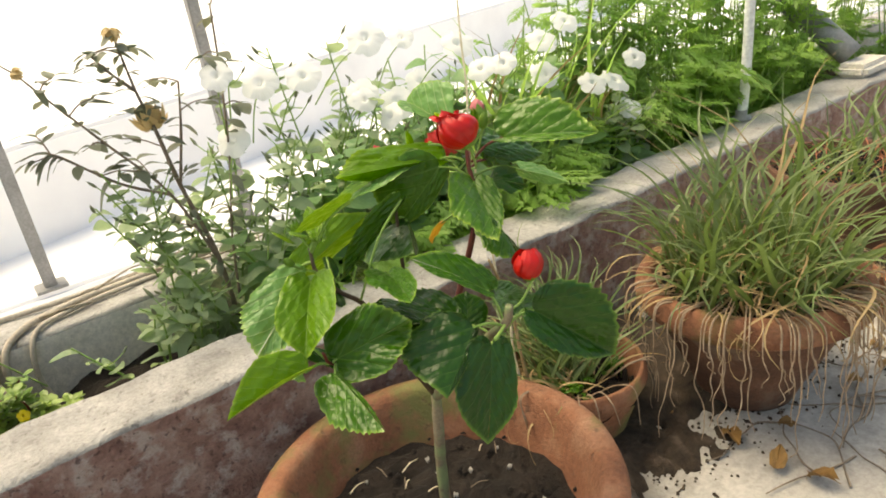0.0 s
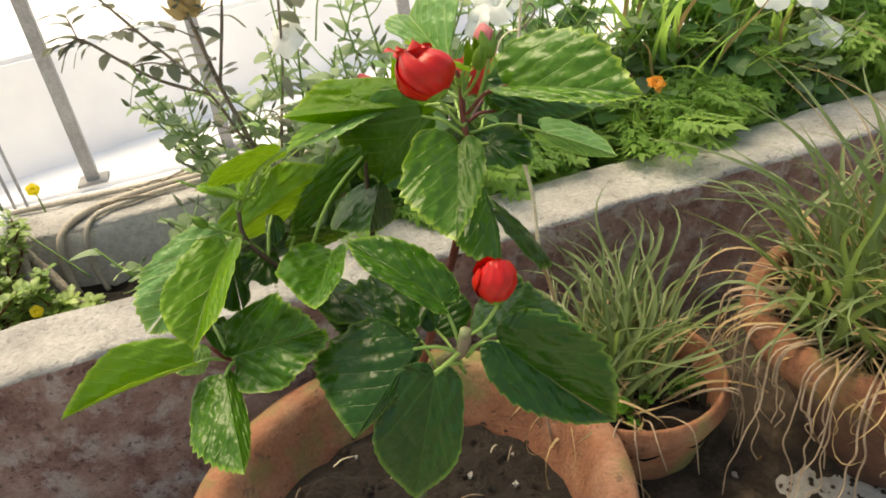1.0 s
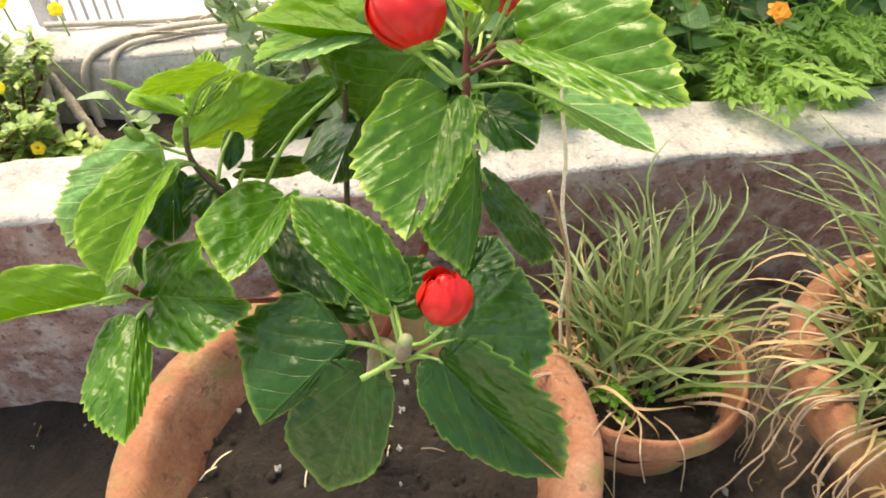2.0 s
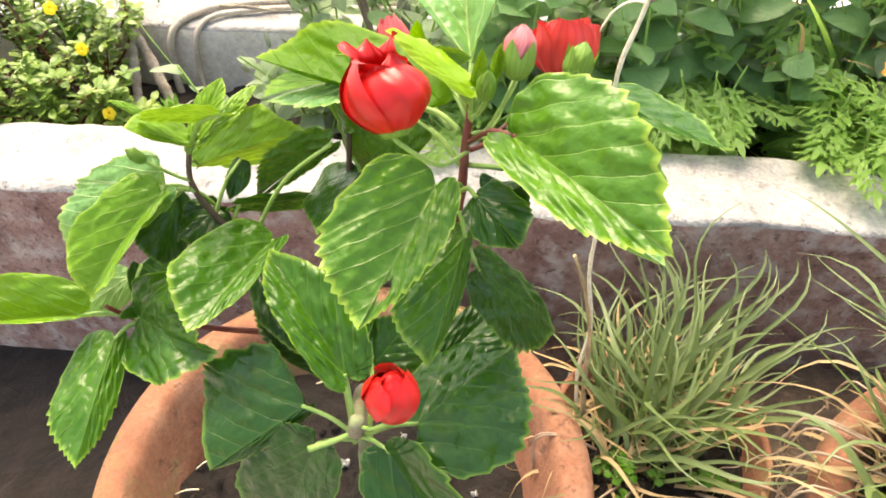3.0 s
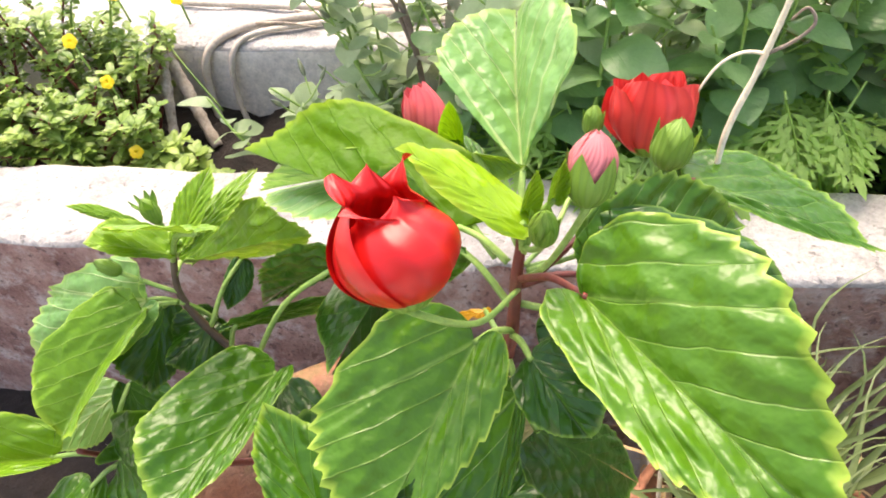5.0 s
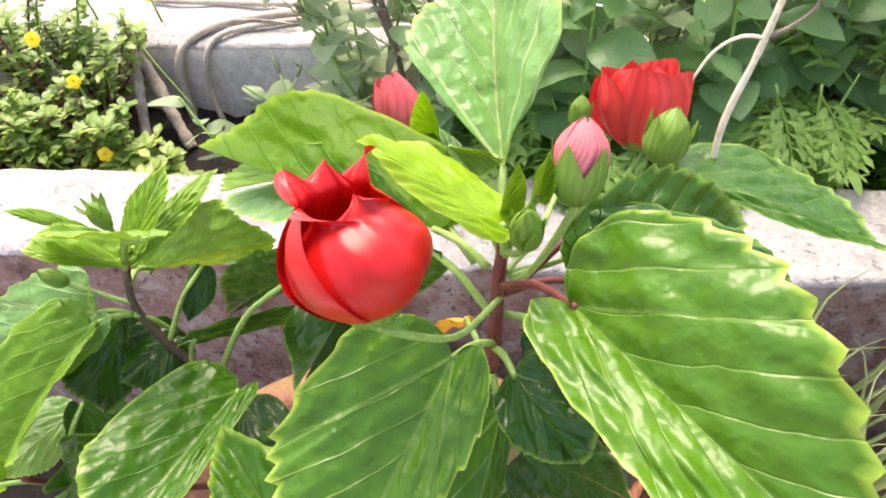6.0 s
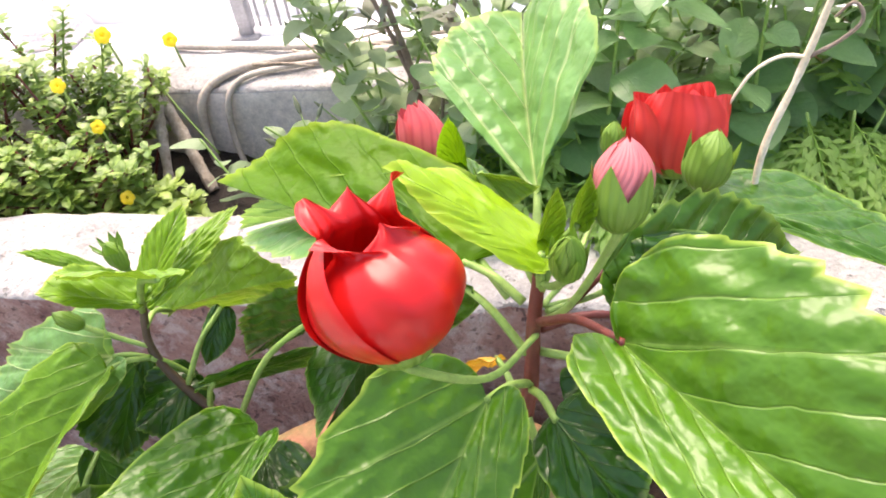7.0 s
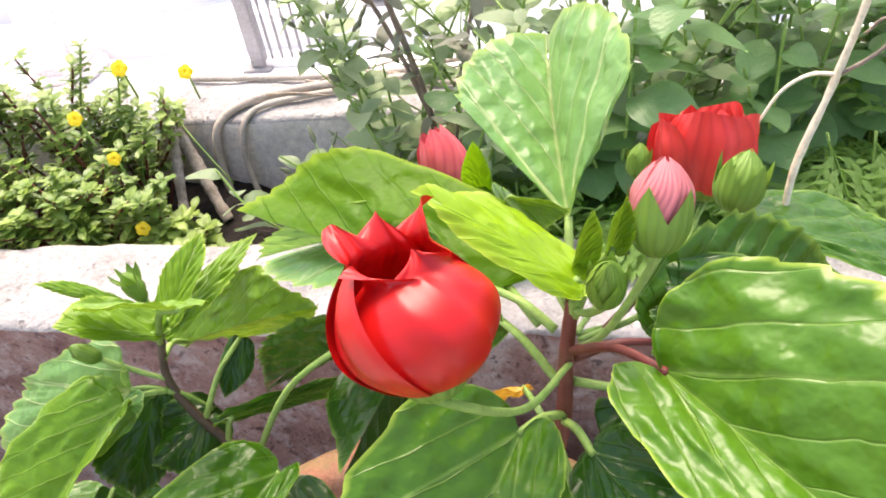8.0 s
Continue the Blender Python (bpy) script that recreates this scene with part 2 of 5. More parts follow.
DARK_BUD = speckled("dusky_bud", [(0.3, (0.11, 0.13, 0.07)), (0.7, (0.22, 0.26, 0.14))], 60, 0.6, 300, 0.2, 0.001)
PEBBLE = speckled("pebble", [(0.3, (0.35, 0.33, 0.30)), (0.7, (0.6, 0.58, 0.54))], 40, 0.8, 200)
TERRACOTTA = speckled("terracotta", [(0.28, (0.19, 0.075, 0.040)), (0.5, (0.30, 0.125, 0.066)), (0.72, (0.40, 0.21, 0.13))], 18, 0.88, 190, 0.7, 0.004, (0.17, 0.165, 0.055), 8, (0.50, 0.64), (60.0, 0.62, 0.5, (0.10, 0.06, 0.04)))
# Weathered clay, darkened further to hold the shade on the pot body.
OLD_CLAY = speckled("weathered_shaded_clay", [(0.28, (0.085, 0.040, 0.026)), (0.5, (0.155, 0.072, 0.043)), (0.72, (0.23, 0.12, 0.078))], 13, 0.9, 190, 0.6, 0.004, (0.20, 0.15, 0.11), 8, (0.5, 0.66))
WALL_TOP = speckled("whitewashed_cement", [(0.25, (0.27, 0.255, 0.235)), (0.5, (0.43, 0.415, 0.39)), (0.75, (0.56, 0.545, 0.52))], 14, 0.9, 170, 0.9, 0.006, (0.20, 0.18, 0.16), 26, (0.60, 0.74), (110.0, 0.62, 0.55, (0.18, 0.16, 0.14)))
WALL_FACE = speckled("faded_maroon_plaster", [(0.25, (0.17, 0.070, 0.060)), (0.5, (0.38, 0.22, 0.18)), (0.75, (0.57, 0.41, 0.345))], 21, 0.92, 150, 1.0, 0.008, (0.52, 0.42, 0.38), 26, (0.50, 0.62), (120.0, 0.60, 0.6, (0.10, 0.05, 0.045)))
CEMENT = speckled("grey_cement", [(0.25, (0.68, 0.60, 0.51)), (0.5, (0.80, 0.73, 0.64)), (0.75, (0.85, 0.79, 0.71))], 8, 0.92, 140, 0.6, 0.005, (0.34, 0.31, 0.27), 10, (0.60, 0.74))
PAVING = speckled("pale_floor_cement", [(0.25, (0.28, 0.26, 0.235)), (0.5, (0.43, 0.41, 0.375)), (0.75, (0.54, 0.52, 0.48))], 5, 0.85, 110, 0.4, 0.004, (0.20, 0.17, 0.14), 6, (0.55, 0.75))
WHITE_ROOF, roof_nodes, roof_bsdf = material("white_roof_coat", 0.8)
roof_nodes.links.new(ramp_of(roof_nodes, noise_of(roof_nodes, 1.3, 5.0).outputs["Fac"], [(0.3, (0.74, 0.74, 0.76)), (0.6, (0.85, 0.85, 0.86))]), roof_bsdf.inputs["Base Color"])
GREY_PAINT = speckled("grey_paint", [(0.3, (0.20, 0.20, 0.20)), (0.7, (0.30, 0.30, 0.30))], 6, 0.6, 90, 0.2, 0.002)
PVC = speckled("grey_pipe", [(0.3, (0.22, 0.22, 0.22)), (0.7, (0.30, 0.30, 0.30))], 6, 0.5, 90, 0.15, 0.001)
WHITE_PAINT = speckled("white_paint", [(0.3, (0.68, 0.68, 0.66)), (0.7, (0.8, 0.8, 0.78))], 12, 0.5, 120, 0.2, 0.001)
YOUNG_BARK = speckled("young_bark", [(0.3, (0.045, 0.028, 0.018)), (0.55, (0.09, 0.055, 0.03)), (0.8, (0.12, 0.12, 0.045))], 40, 0.55, 300, 0.3, 0.001)
BARK = speckled("weathered_bark", [(0.3, (0.28, 0.225, 0.165)), (0.55, (0.46, 0.39, 0.30)), (0.75, (0.60, 0.54, 0.45))], 60, 0.9, 260, 0.9, 0.003, (0.16, 0.12, 0.08), 50, (0.55, 0.68))
STRAW_STALK = speckled("straw_brown_stalk", [(0.3, (0.30, 0.19, 0.09)), (0.7, (0.52, 0.38, 0.20))], 50, 0.8, 260, 0.5, 0.001)


# ---- building tools ----
def shape(name, verts, faces, mat, uvs=None, smooth=True):
    me = bpy.data.meshes.new(name)
    me.from_pydata([tuple(v) for v in verts], [], faces)
    if uvs is not None:
        layer = me.uv_layers.new(name="leaf")
        idx = np.empty(len(me.loops), dtype=np.int32)
        me.loops.foreach_get("vertex_index", idx)
        layer.data.foreach_set("uv", np.asarray(uvs, dtype=np.float32)[idx].ravel())
    me.polygons.foreach_set("use_smooth", [smooth] * len(me.polygons))
    me.materials.append(mat)
    me.update()
    return me


PLACED = {}


def thing(name, label, category, at=(0, 0, 0), group="", kind=""):
    ob = new(name)
    ob.empty_display_size = 0.02
    ob.location = at
    PLACED[ob.name] = Matrix.Translation(at)
    return tagged(ob, label, category, group, kind)


def part(name, me, parent, m=None, label="", kind=""):
    """One mesh object under a thing or a part; m is its pose in the world."""
    ob = new(name, me)
    ob.parent = parent
    m = m or Matrix.Identity(4)
    ob.matrix_basis = PLACED[parent.name].inverted() @ m
    PLACED[ob.name] = m
    return tagged(ob, label, kind=kind)


def spline(pts, steps=6):
    """Points of a smooth line through pts."""
    p = [np.array(q, float) for q in pts]
    p = [2 * p[0] - p[1], *p, 2 * p[-1] - p[-2]]
    out = []
    for i in range(1, len(p) - 2):
        for k in range(steps):
            s = k / steps
            out.append(0.5 * (2 * p[i] + (p[i + 1] - p[i - 1]) * s + (2 * p[i - 1] - 5 * p[i] + 4 * p[i + 1] - p[i + 2]) * s * s
                              + (3 * p[i] - p[i - 1] - 3 * p[i + 1] + p[i + 2]) * s ** 3))
    out.append(p[-2])
    return out


def tube_data(pts, r0, r1, sides=8, knots=0.0, seed=0):
    rng = random.Random(seed)
    pts = [np.array(q, float) for q in pts]
    verts, faces = [], []
    ref = np.array((0.31, 0.87, 0.38))
    for i, p in enumerate(pts):
        d = pts[min(i + 1, len(pts) - 1)] - pts[max(i - 1, 0)]
        d /= np.linalg.norm(d) + 1e-9
        a = np.cross(d, ref)
        a /= np.linalg.norm(a) + 1e-9
        b = np.cross(d, a)
        r = r0 + (r1 - r0) * i / (len(pts) - 1)
        r *= 1 + knots * rng.uniform(-1, 1)
        for k in range(sides):
            w = 2 * math.pi * k / sides
            verts.append(p + r * (math.cos(w) * a + math.sin(w) * b))
    for i in range(len(pts) - 1):
        for k in range(sides):
            q = (k + 1) % sides
            faces.append((i * sides + k, i * sides + q, (i + 1) * sides + q, (i + 1) * sides + k))
    faces.append(tuple(range(sides))[::-1])
    faces.append(tuple(range((len(pts) - 1) * sides, len(pts) * sides)))
    return verts, faces


def tube(name, pts, r0, r1, mat, sides=8, steps=6, knots=0.0, seed=0):
    return shape(name, *tube_data(spline(pts, steps), r0, r1, sides, knots, seed), mat)


def merged(name, pieces, mat):
    """Many small shapes (verts, faces, uvs) as one mesh."""
    verts, faces, uvs = [], [], []
    for v, f, *uv in pieces:
        n = len(verts)
        verts.extend(v)
        faces.extend([tuple(i + n for i in q) for q in f])
        uvs.extend(uv[0] if uv else [(0.5, 0.5)] * len(v))
    return shape(name, verts, faces, mat, uvs)


def lathe(name, profile, mat, sides=72, wobble=0.0, seed=0):
    """A turned form from (radius, height) pairs."""
    rng = random.Random(seed)
    ph = [rng.uniform(0, 6.28) for _ in range(3)]
    verts, faces = [], []
    for r, z in profile:
        for k in range(sides):
            w = 2 * math.pi * k / sides
            f = 1 + wobble * (math.sin(2 * w + ph[0]) + 0.6 * math.sin(3 * w + ph[1] + 20 * z) + 0.4 * math.sin(7 * w + ph[2] + 60 * z))
            verts.append((r * f * math.cos(w), r * f * math.sin(w), z + wobble * 0.06 * math.sin(3 * w + ph[1])))
    for i in range(len(profile) - 1):
        for k in range(sides):
            q = (k + 1) % sides
            faces.append((i * sides + k, i * sides + q, (i + 1) * sides + q, (i + 1) * sides + k))
    return shape(name, verts, faces, mat)


OVATE = ((0, 0), (-0.07, 0.16), (-0.075, 0.44), (0.04, 0.80), (0.34, 1.0), (0.57, 0.87), (0.77, 0.56), (0.91, 0.22), (1, 0))
WEDGE = ((0, 0), (0.10, 0.14), (0.25, 0.42), (0.45, 0.74), (0.66, 1.0), (0.83, 0.86), (0.93, 0.52), (0.985, 0.2), (1, 0))


def leaf_data(B, T, L, R, ruffle=0.06, teeth=19, fine=90, rings=20, bend=0.03, quilt=0.0011, hole=None, seed=0, wedge=False):
    """A heart-footed leaf from its stalk B to its tip T; L and R are where its two edges are widest, so that each half may fold by itself.
    The blade is laid out flat as (along, across), fanned from the stalk, then folded, arched and quilted between its side veins."""
    rng = random.Random(seed)
    B, T, L, R = (np.array(q, float) for q in (B, T, L, R))
    axis = T - B
    length = np.linalg.norm(axis)
    axis /= length
    halves, peaks = [], []
    for E in (L, R):
        d = E - B
        along = d @ axis
        halves.append(d - axis * along)
        peaks.append(min(0.62, max(0.24, along / length)))
    n = np.cross(halves[0], axis) - np.cross(halves[1], axis)
    n -= axis * (n @ axis)
    n /= np.linalg.norm(n) + 1e-9
    if n[2] < 0:
        n = -n
    ph = [rng.uniform(0, 6.28) for _ in range(12)]
    outline = np.array([q[:2] for q in spline([(*q, 0.0) for q in (WEDGE if wedge else OVATE)], fine // 8)])
    count = len(outline)
    top = 0.66 if wedge else 0.34
    verts, uvs, rim, faces = [], [], [], []
    for side in (0, 1):
        peak, half = peaks[side], halves[side]
        w = np.linalg.norm(half)
        ox, oy = outline[:, 0].copy(), outline[:, 1].copy()
        ox = np.where(ox <= 0, ox, np.where(ox < top, ox * peak / top, 1 - (1 - ox) * (1 - peak) / (1 - top)))
        if teeth:
            s = np.linspace(0, 1, count)
            run = (s * teeth + 0.35 * np.sin(9 * s + ph[4 + side]) + 0.4 * side) % 1.0
            saw = np.where(run < 0.7, run / 0.7, (1 - run) / 0.3) - 0.5
            grip = np.clip((s - 0.12) * 6, 0, 1) * np.clip((1 - s) * 9, 0, 1) * (0.75 + 0.5 * np.sin(5 * s + ph[6]))
            oy = oy * (1 + 0.080 * saw * grip)
            ox = ox + 0.022 * saw * grip
        t = (np.arange(rings + 1) / rings)[:, None]
        x, y = t * ox[None, :], t * oy[None, :]
        lane = (x - 0.6 * np.maximum(y, 0) ** 0.85 + 0.012 * np.sin(9 * x + 6 * y + ph[2])) * 5.0
        between = 0.5 - 0.5 * np.cos(2 * math.pi * lane)
        row = 0.82 + 0.18 * np.cos(2 * math.pi * (y + 0.35 * x) * 3.3 + 2.1 * np.floor(lane) + 2.5 * np.sin(4 * y + 7 * x + ph[5]) + ph[7 + side])
        puff = quilt * between * row * np.clip(y * 5, 0, 1) * np.clip((1 - t) * 7 + 0.15, 0, 1)
        margin = t ** 3
        arc = np.linspace(0, 1, count)[None, :]
        wave = ruffle * w * margin * (np.sin(8 * arc + ph[side]) + 0.6 * np.sin(19 * arc + ph[3]))
        cup = 0.06 * w * np.sin(math.pi * np.clip(y, 0, 1)) * np.clip(1.2 - x, 0, 1)
        arch = bend * length * np.sin(math.pi * np.clip(x, 0, 1)) + 0.018 * length * np.sin(3 * x + ph[0]) * x
        crumple = 0.007 * length * (np.sin(17 * x + 11 * y + ph[9]) + np.sin(23 * y - 13 * x + ph[10]) * np.sin(9 * x + ph[11])) * np.clip(3 * y, 0, 1)
        lift = puff + wave + cup + arch + crumple
        p = B + axis * (length * x)[..., None] + half * y[..., None] + n * lift[..., None]
        start = len(verts)
        verts.extend(map(tuple, p.reshape(-1, 3)))
        uvs.extend(zip(x.ravel(), (y * (1 if side else -1)).ravel()))
        rim.extend(np.broadcast_to(t, x.shape).ravel())
        for i in range(rings):
            for j in range(count - 1):
                if hole and ((x[i, j] - hole[0]) / hole[2]) ** 2 + ((y[i, j] * (1 if side else -1) - hole[1]) / hole[3]) ** 2 < 1:
                    continue
                a = start + i * count + j
                quad = (a, a + count, a + count + 1, a + 1)
                quad = quad if i else (a, a + count, a + count + 1)
                faces.append(quad if side else quad[::-1])
    return verts, faces, uvs, rim


def simple_leaf(length, width, droop=0.15, fold=0.25, rows=8, cols=2, peak=0.42):
    """A small leaf along +y, face up."""
    power = math.log(0.5) / math.log(peak)
    verts, uvs, faces = [], [], []
    for i in range(rows + 1):
        u = i / rows
        f = max(math.sin(math.pi * u ** power), 0.02) ** (0.85 if u < peak else 0.62)
        for j in range(-cols, cols + 1):
            v = j / cols
            x = v * f * width / 2
            verts.append((x, length * u, abs(x) * fold - droop * length * u * u + 0.05 * length * math.sin(5 * u + v)))
            uvs.append((u, v * f))
    for i in range(rows):
        for j in range(2 * cols):
            a = i * (2 * cols + 1) + j
            faces.append((a, a + 1, a + 2 * cols + 2, a + 2 * cols + 1))
    return verts, faces, uvs


def moved(data, m):
    v, f, uv = data
    a = np.array(m)[:3]
    v = np.asarray(v, float)
    return list(v @ a[:, :3].T + a[:, 3]), f, uv


def aim(at, along, up=(0, 0, 1), size=1.0):
    """A pose at a point with +y along a way and +z as near up as may be."""
    y = Vector(along).normalized()
    x = y.cross(Vector(up))
    if x.length < 1e-4:
        x = y.cross(Vector((1, 0.2, 0)))
    x.normalize()
    z = x.cross(y)
    m = Matrix((x, y, z)).transposed().to_4x4()
    return Matrix.Translation(Vector(at)) @ m @ Matrix.Scale(size, 4)


def bumpy_sheet(name, x0, x1, y0, y1, z, nx, ny, rise, mat, scale=12.0):
    verts, faces = [], []
    for j in range(ny + 1):
        for i in range(nx + 1):
            x, y = x0 + (x1 - x0) * i / nx, y0 + (y1 - y0) * j / ny
            h = noise.fractal(Vector((x * scale, y * scale, z)), 0.9, 2.0, 4) * rise
            verts.append((x, y, z + h))
    for j in range(ny):
        for i in range(nx):
            a = j * (nx + 1) + i
            faces.append((a, a + 1, a + nx + 2, a + nx + 1))
    return shape(name, verts, faces, mat)


def worn_block(name, x0, x1, y0, y1, z0, z1, mats, wear=0.004, step=0.03, bevel=0.008, rough_scale=9.0):
    """A long plastered kerb: a cross-section with rounded, worn top edges, run along x. mats: face, top."""
    ring = [(y0, z0), (y0, z0 + (z1 - z0) * 0.35), (y0, z0 + (z1 - z0) * 0.7), (y0, z1 - 3 * bevel), (y0, z1 - bevel), (y0 + 0.3 * bevel, z1 - 0.3 * bevel), (y0 + bevel, z1)]
    w = y1 - y0
    ring += [(y0 + w * k, z1) for k in (0.2, 0.4, 0.6, 0.8)]
    ring += [(y1 - bevel, z1), (y1 - 0.3 * bevel, z1 - 0.3 * bevel), (y1, z1 - bevel), (y1, z1 - 3 * bevel), (y1, z0)]
    n = max(2, int((x1 - x0) / step))
    verts, faces, tops = [], [], []
    for i in range(n + 1):
        x = x0 + (x1 - x0) * i / n
        for k, (y, z) in enumerate(ring):
            q = Vector((x * rough_scale, y * rough_scale, z * rough_scale))
            d = noise.fractal(q, 0.8, 2.1, 4) * wear
            chip = max(0.0, noise.noise(q * 3.1) - 0.25) * wear * (2.2 if 3 <= k <= 6 or 11 <= k <= 14 else 0.3)
            up = 1.0 if 5 <= k <= 12 else 0.25
            verts.append((x, y + d * (1 - up) + (chip if k < 8 else -chip), z + (d - chip) * up))
    m = len(ring)
    for i in range(n):
        for k in range(m - 1):
            faces.append((i * m + k, (i + 1) * m + k, (i + 1) * m + k + 1, i * m + k + 1))
            tops.append(1 if 4 <= k <= 11 else 0)
    for i in (0, n):
        faces.append(tuple(i * m + k for k in range(m)))
        tops.append(0)
    me = shape(name, verts, faces, mats[0])
    me.materials.append(mats[1])
    me.polygons.foreach_set("material_index", tops)
    me.update()
    return me


# ---- the setting ----
FLOOR, SLAB = -0.30, -0.205
RIGHT, LEFT = 7.0, -6.0
floor = tagged(new("floor", bumpy_sheet("floor", -6.0, 7.0, -4.0, 0.012, FLOOR, 220, 120, 0.0025, PAVING, 6.0)), "pale worn cement terrace floor with stains", "floor", kind="structure")
wall_front = tagged(new("wall_front", worn_block("wall_front", LEFT, RIGHT, 0.0, 0.115, FLOOR - 0.05, 0.0, (WALL_FACE, WALL_TOP), 0.006, 0.022, 0.007, 11.0)), "low planter wall with a whitewashed worn top and faded maroon plaster face", "wall", kind="structure")
wall_rear = tagged(new("wall_rear", worn_block("wall_rear", LEFT, RIGHT, 0.36, 0.485, FLOOR - 0.9, 0.0, (CEMENT, WALL_TOP), 0.006, 0.03, 0.007, 11.0)), "low grey cement wall at the rear of the planter bed", "wall", kind="structure")
bed = tagged(new("ground", bumpy_sheet("ground", LEFT, RIGHT, 0.10, 0.37, -0.095, 760, 22, 0.018, SOIL, 22.0)), "dark dry soil filling the raised planter bed", "soil", kind="structure")
roof_sheet = bumpy_sheet("roof_floor", -300, 400, 0.48, 600, -0.95, 60, 60, 0.0, WHITE_ROOF, 0.5)
for q in roof_sheet.vertices:
    q.co.z += max(0.0, q.co.y - 40) * 0.06
roof = tagged(new("roof_floor", roof_sheet), "sunlit white coated roof floor beyond the planter", "floor", kind="structure")


def box_data(x0, x1, y0, y1, z0, z1):
    v = [(x, y, z) for z in (z0, z1) for y in (y0, y1) for x in (x0, x1)]
    return v, [(0, 2, 3, 1), (4, 5, 7, 6), (0, 1, 5, 4), (2, 6, 7, 3), (0, 4, 6, 2), (1, 3, 7, 5)]


def rounded_box(name, x0, x1, y0, y1, z0, z1, mat, r=0.01):
    bm = bmesh.new()
    v, f = box_data(x0, x1, y0, y1, z0, z1)
    vs = [bm.verts.new(q) for q in v]
    for q in f:
        bm.faces.new([vs[i] for i in q])
    bmesh.ops.bevel(bm, geom=bm.edges[:], offset=r, segments=2, affect="EDGES")
    me = bpy.data.meshes.new(name)
    bm.to_mesh(me)
    bm.free()
    me.materials.append(mat)
    return me


low_wall = tagged(new("wall_white", rounded_box("wall_white", -9, 16, -0.15, 0.15, -1.0, -0.30, WHITE_ROOF, 0.03)), "long low white painted wall across the next roof", "wall", kind="structure")
low_wall.matrix_basis = pose(0, 4.4, 0, 0, 0, 20)
tagged(new("ledge", rounded_box("ledge", -12, 14, 2.78, 2.95, -0.97, -0.78, WHITE_ROOF, 0.02)), "low white coated ledge carrying the posts", "ledge", kind="structure")
for x in (-0.86, -0.2, 0.82):
    post = thing("post", "plain grey painted square post standing on the ledge", "post", (x, 2.86, -0.776), group="posts on the ledge")
    part("shaft", rounded_box("shaft", x - 0.028, x + 0.028, 2.83, 2.89, -0.776, 1.9, GREY_PAINT, 0.006), post)
    part("base_plate", rounded_box("base_plate", x - 0.07, x + 0.07, 2.79, 2.93, -0.779, -0.766, GREY_PAINT, 0.004), post)



PLASTER = speckled("pink_plaster", [(0.3, (0.70, 0.62, 0.58)), (0.7, (0.80, 0.74, 0.70))], 6, 0.9, 60, 0.3, 0.003)
pillar = thing("pillar", "pale pinkish plastered pillar on the next roof", "pillar", (-2.45, 2.6, -0.95))
part("shaft", rounded_box("shaft", -2.57, -2.33, 2.5, 2.7, -0.95, 2.2, PLASTER, 0.02), pillar)
part("base", rounded_box("base", -2.60, -2.30, 2.47, 2.73, -0.952, -0.87, PLASTER, 0.02), pillar)
tall_post = thing("post", "plain dark grey square post standing on the white roof", "post", (-1.42, 2.58, -0.95), group="posts on the roof")
part("shaft", rounded_box("shaft", -1.455, -1.385, 2.55, 2.61, -0.95, 1.9, GREY_PAINT, 0.006), tall_post)
part("base_plate", rounded_box("base_plate", -1.49, -1.35, 2.51, 2.65, -0.951, -0.938, GREY_PAINT, 0.004), tall_post)
gate = thing("gate_panel", "white metal gate panel with thin upright bars", "gate", (-1.2, 2.58, -0.95))
for k in range(6):
    x = -1.35 + 0.05 * k
    part("bar", rounded_box("bar", x - 0.006, x + 0.006, 2.574, 2.586, -0.92, 1.2, GREY_PAINT, 0.003), gate)
for z in (-0.93, 0.2):
    part("rail", rounded_box("rail", -1.385, -1.08, 2.56, 2.60, z - 0.02, z + 0.02, WHITE_PAINT, 0.004), gate)


def rough_slab(name, x0, x1, y0, y1, z0, z1, mat, r=0.012):
    """A cast cement step with worn, wavy edges."""
    bm = bmesh.new()
    v, f = box_data(x0, x1, y0, y1, z0, z1)
    vs = [bm.verts.new(q) for q in v]
    for q in f:
        bm.faces.new([vs[i] for i in q])
    bmesh.ops.bevel(bm, geom=bm.edges[:], offset=r, segments=3, affect="EDGES")
    bmesh.ops.subdivide_edges(bm, edges=[e for e in bm.edges if e.calc_length() > 0.05], cuts=24, use_grid_fill=True)
    for q in bm.verts:
        d = noise.fractal(q.co * 14.0, 0.8, 2.0, 4) * 0.004
        q.co += Vector((d, -d, d * 0.4))
    me = bpy.data.meshes.new(name)
    bm.to_mesh(me)
    bm.free()
    me.materials.append(mat)
    me.polygons.foreach_set("use_smooth", [True] * len(me.polygons))
    return me


step = tagged(new("step", rough_slab("step", 0.165, 1.9, -0.95, -0.02, FLOOR - 0.02, SLAB, PAVING)), "low pale cement step carrying the larger pots", "step", kind="structure")


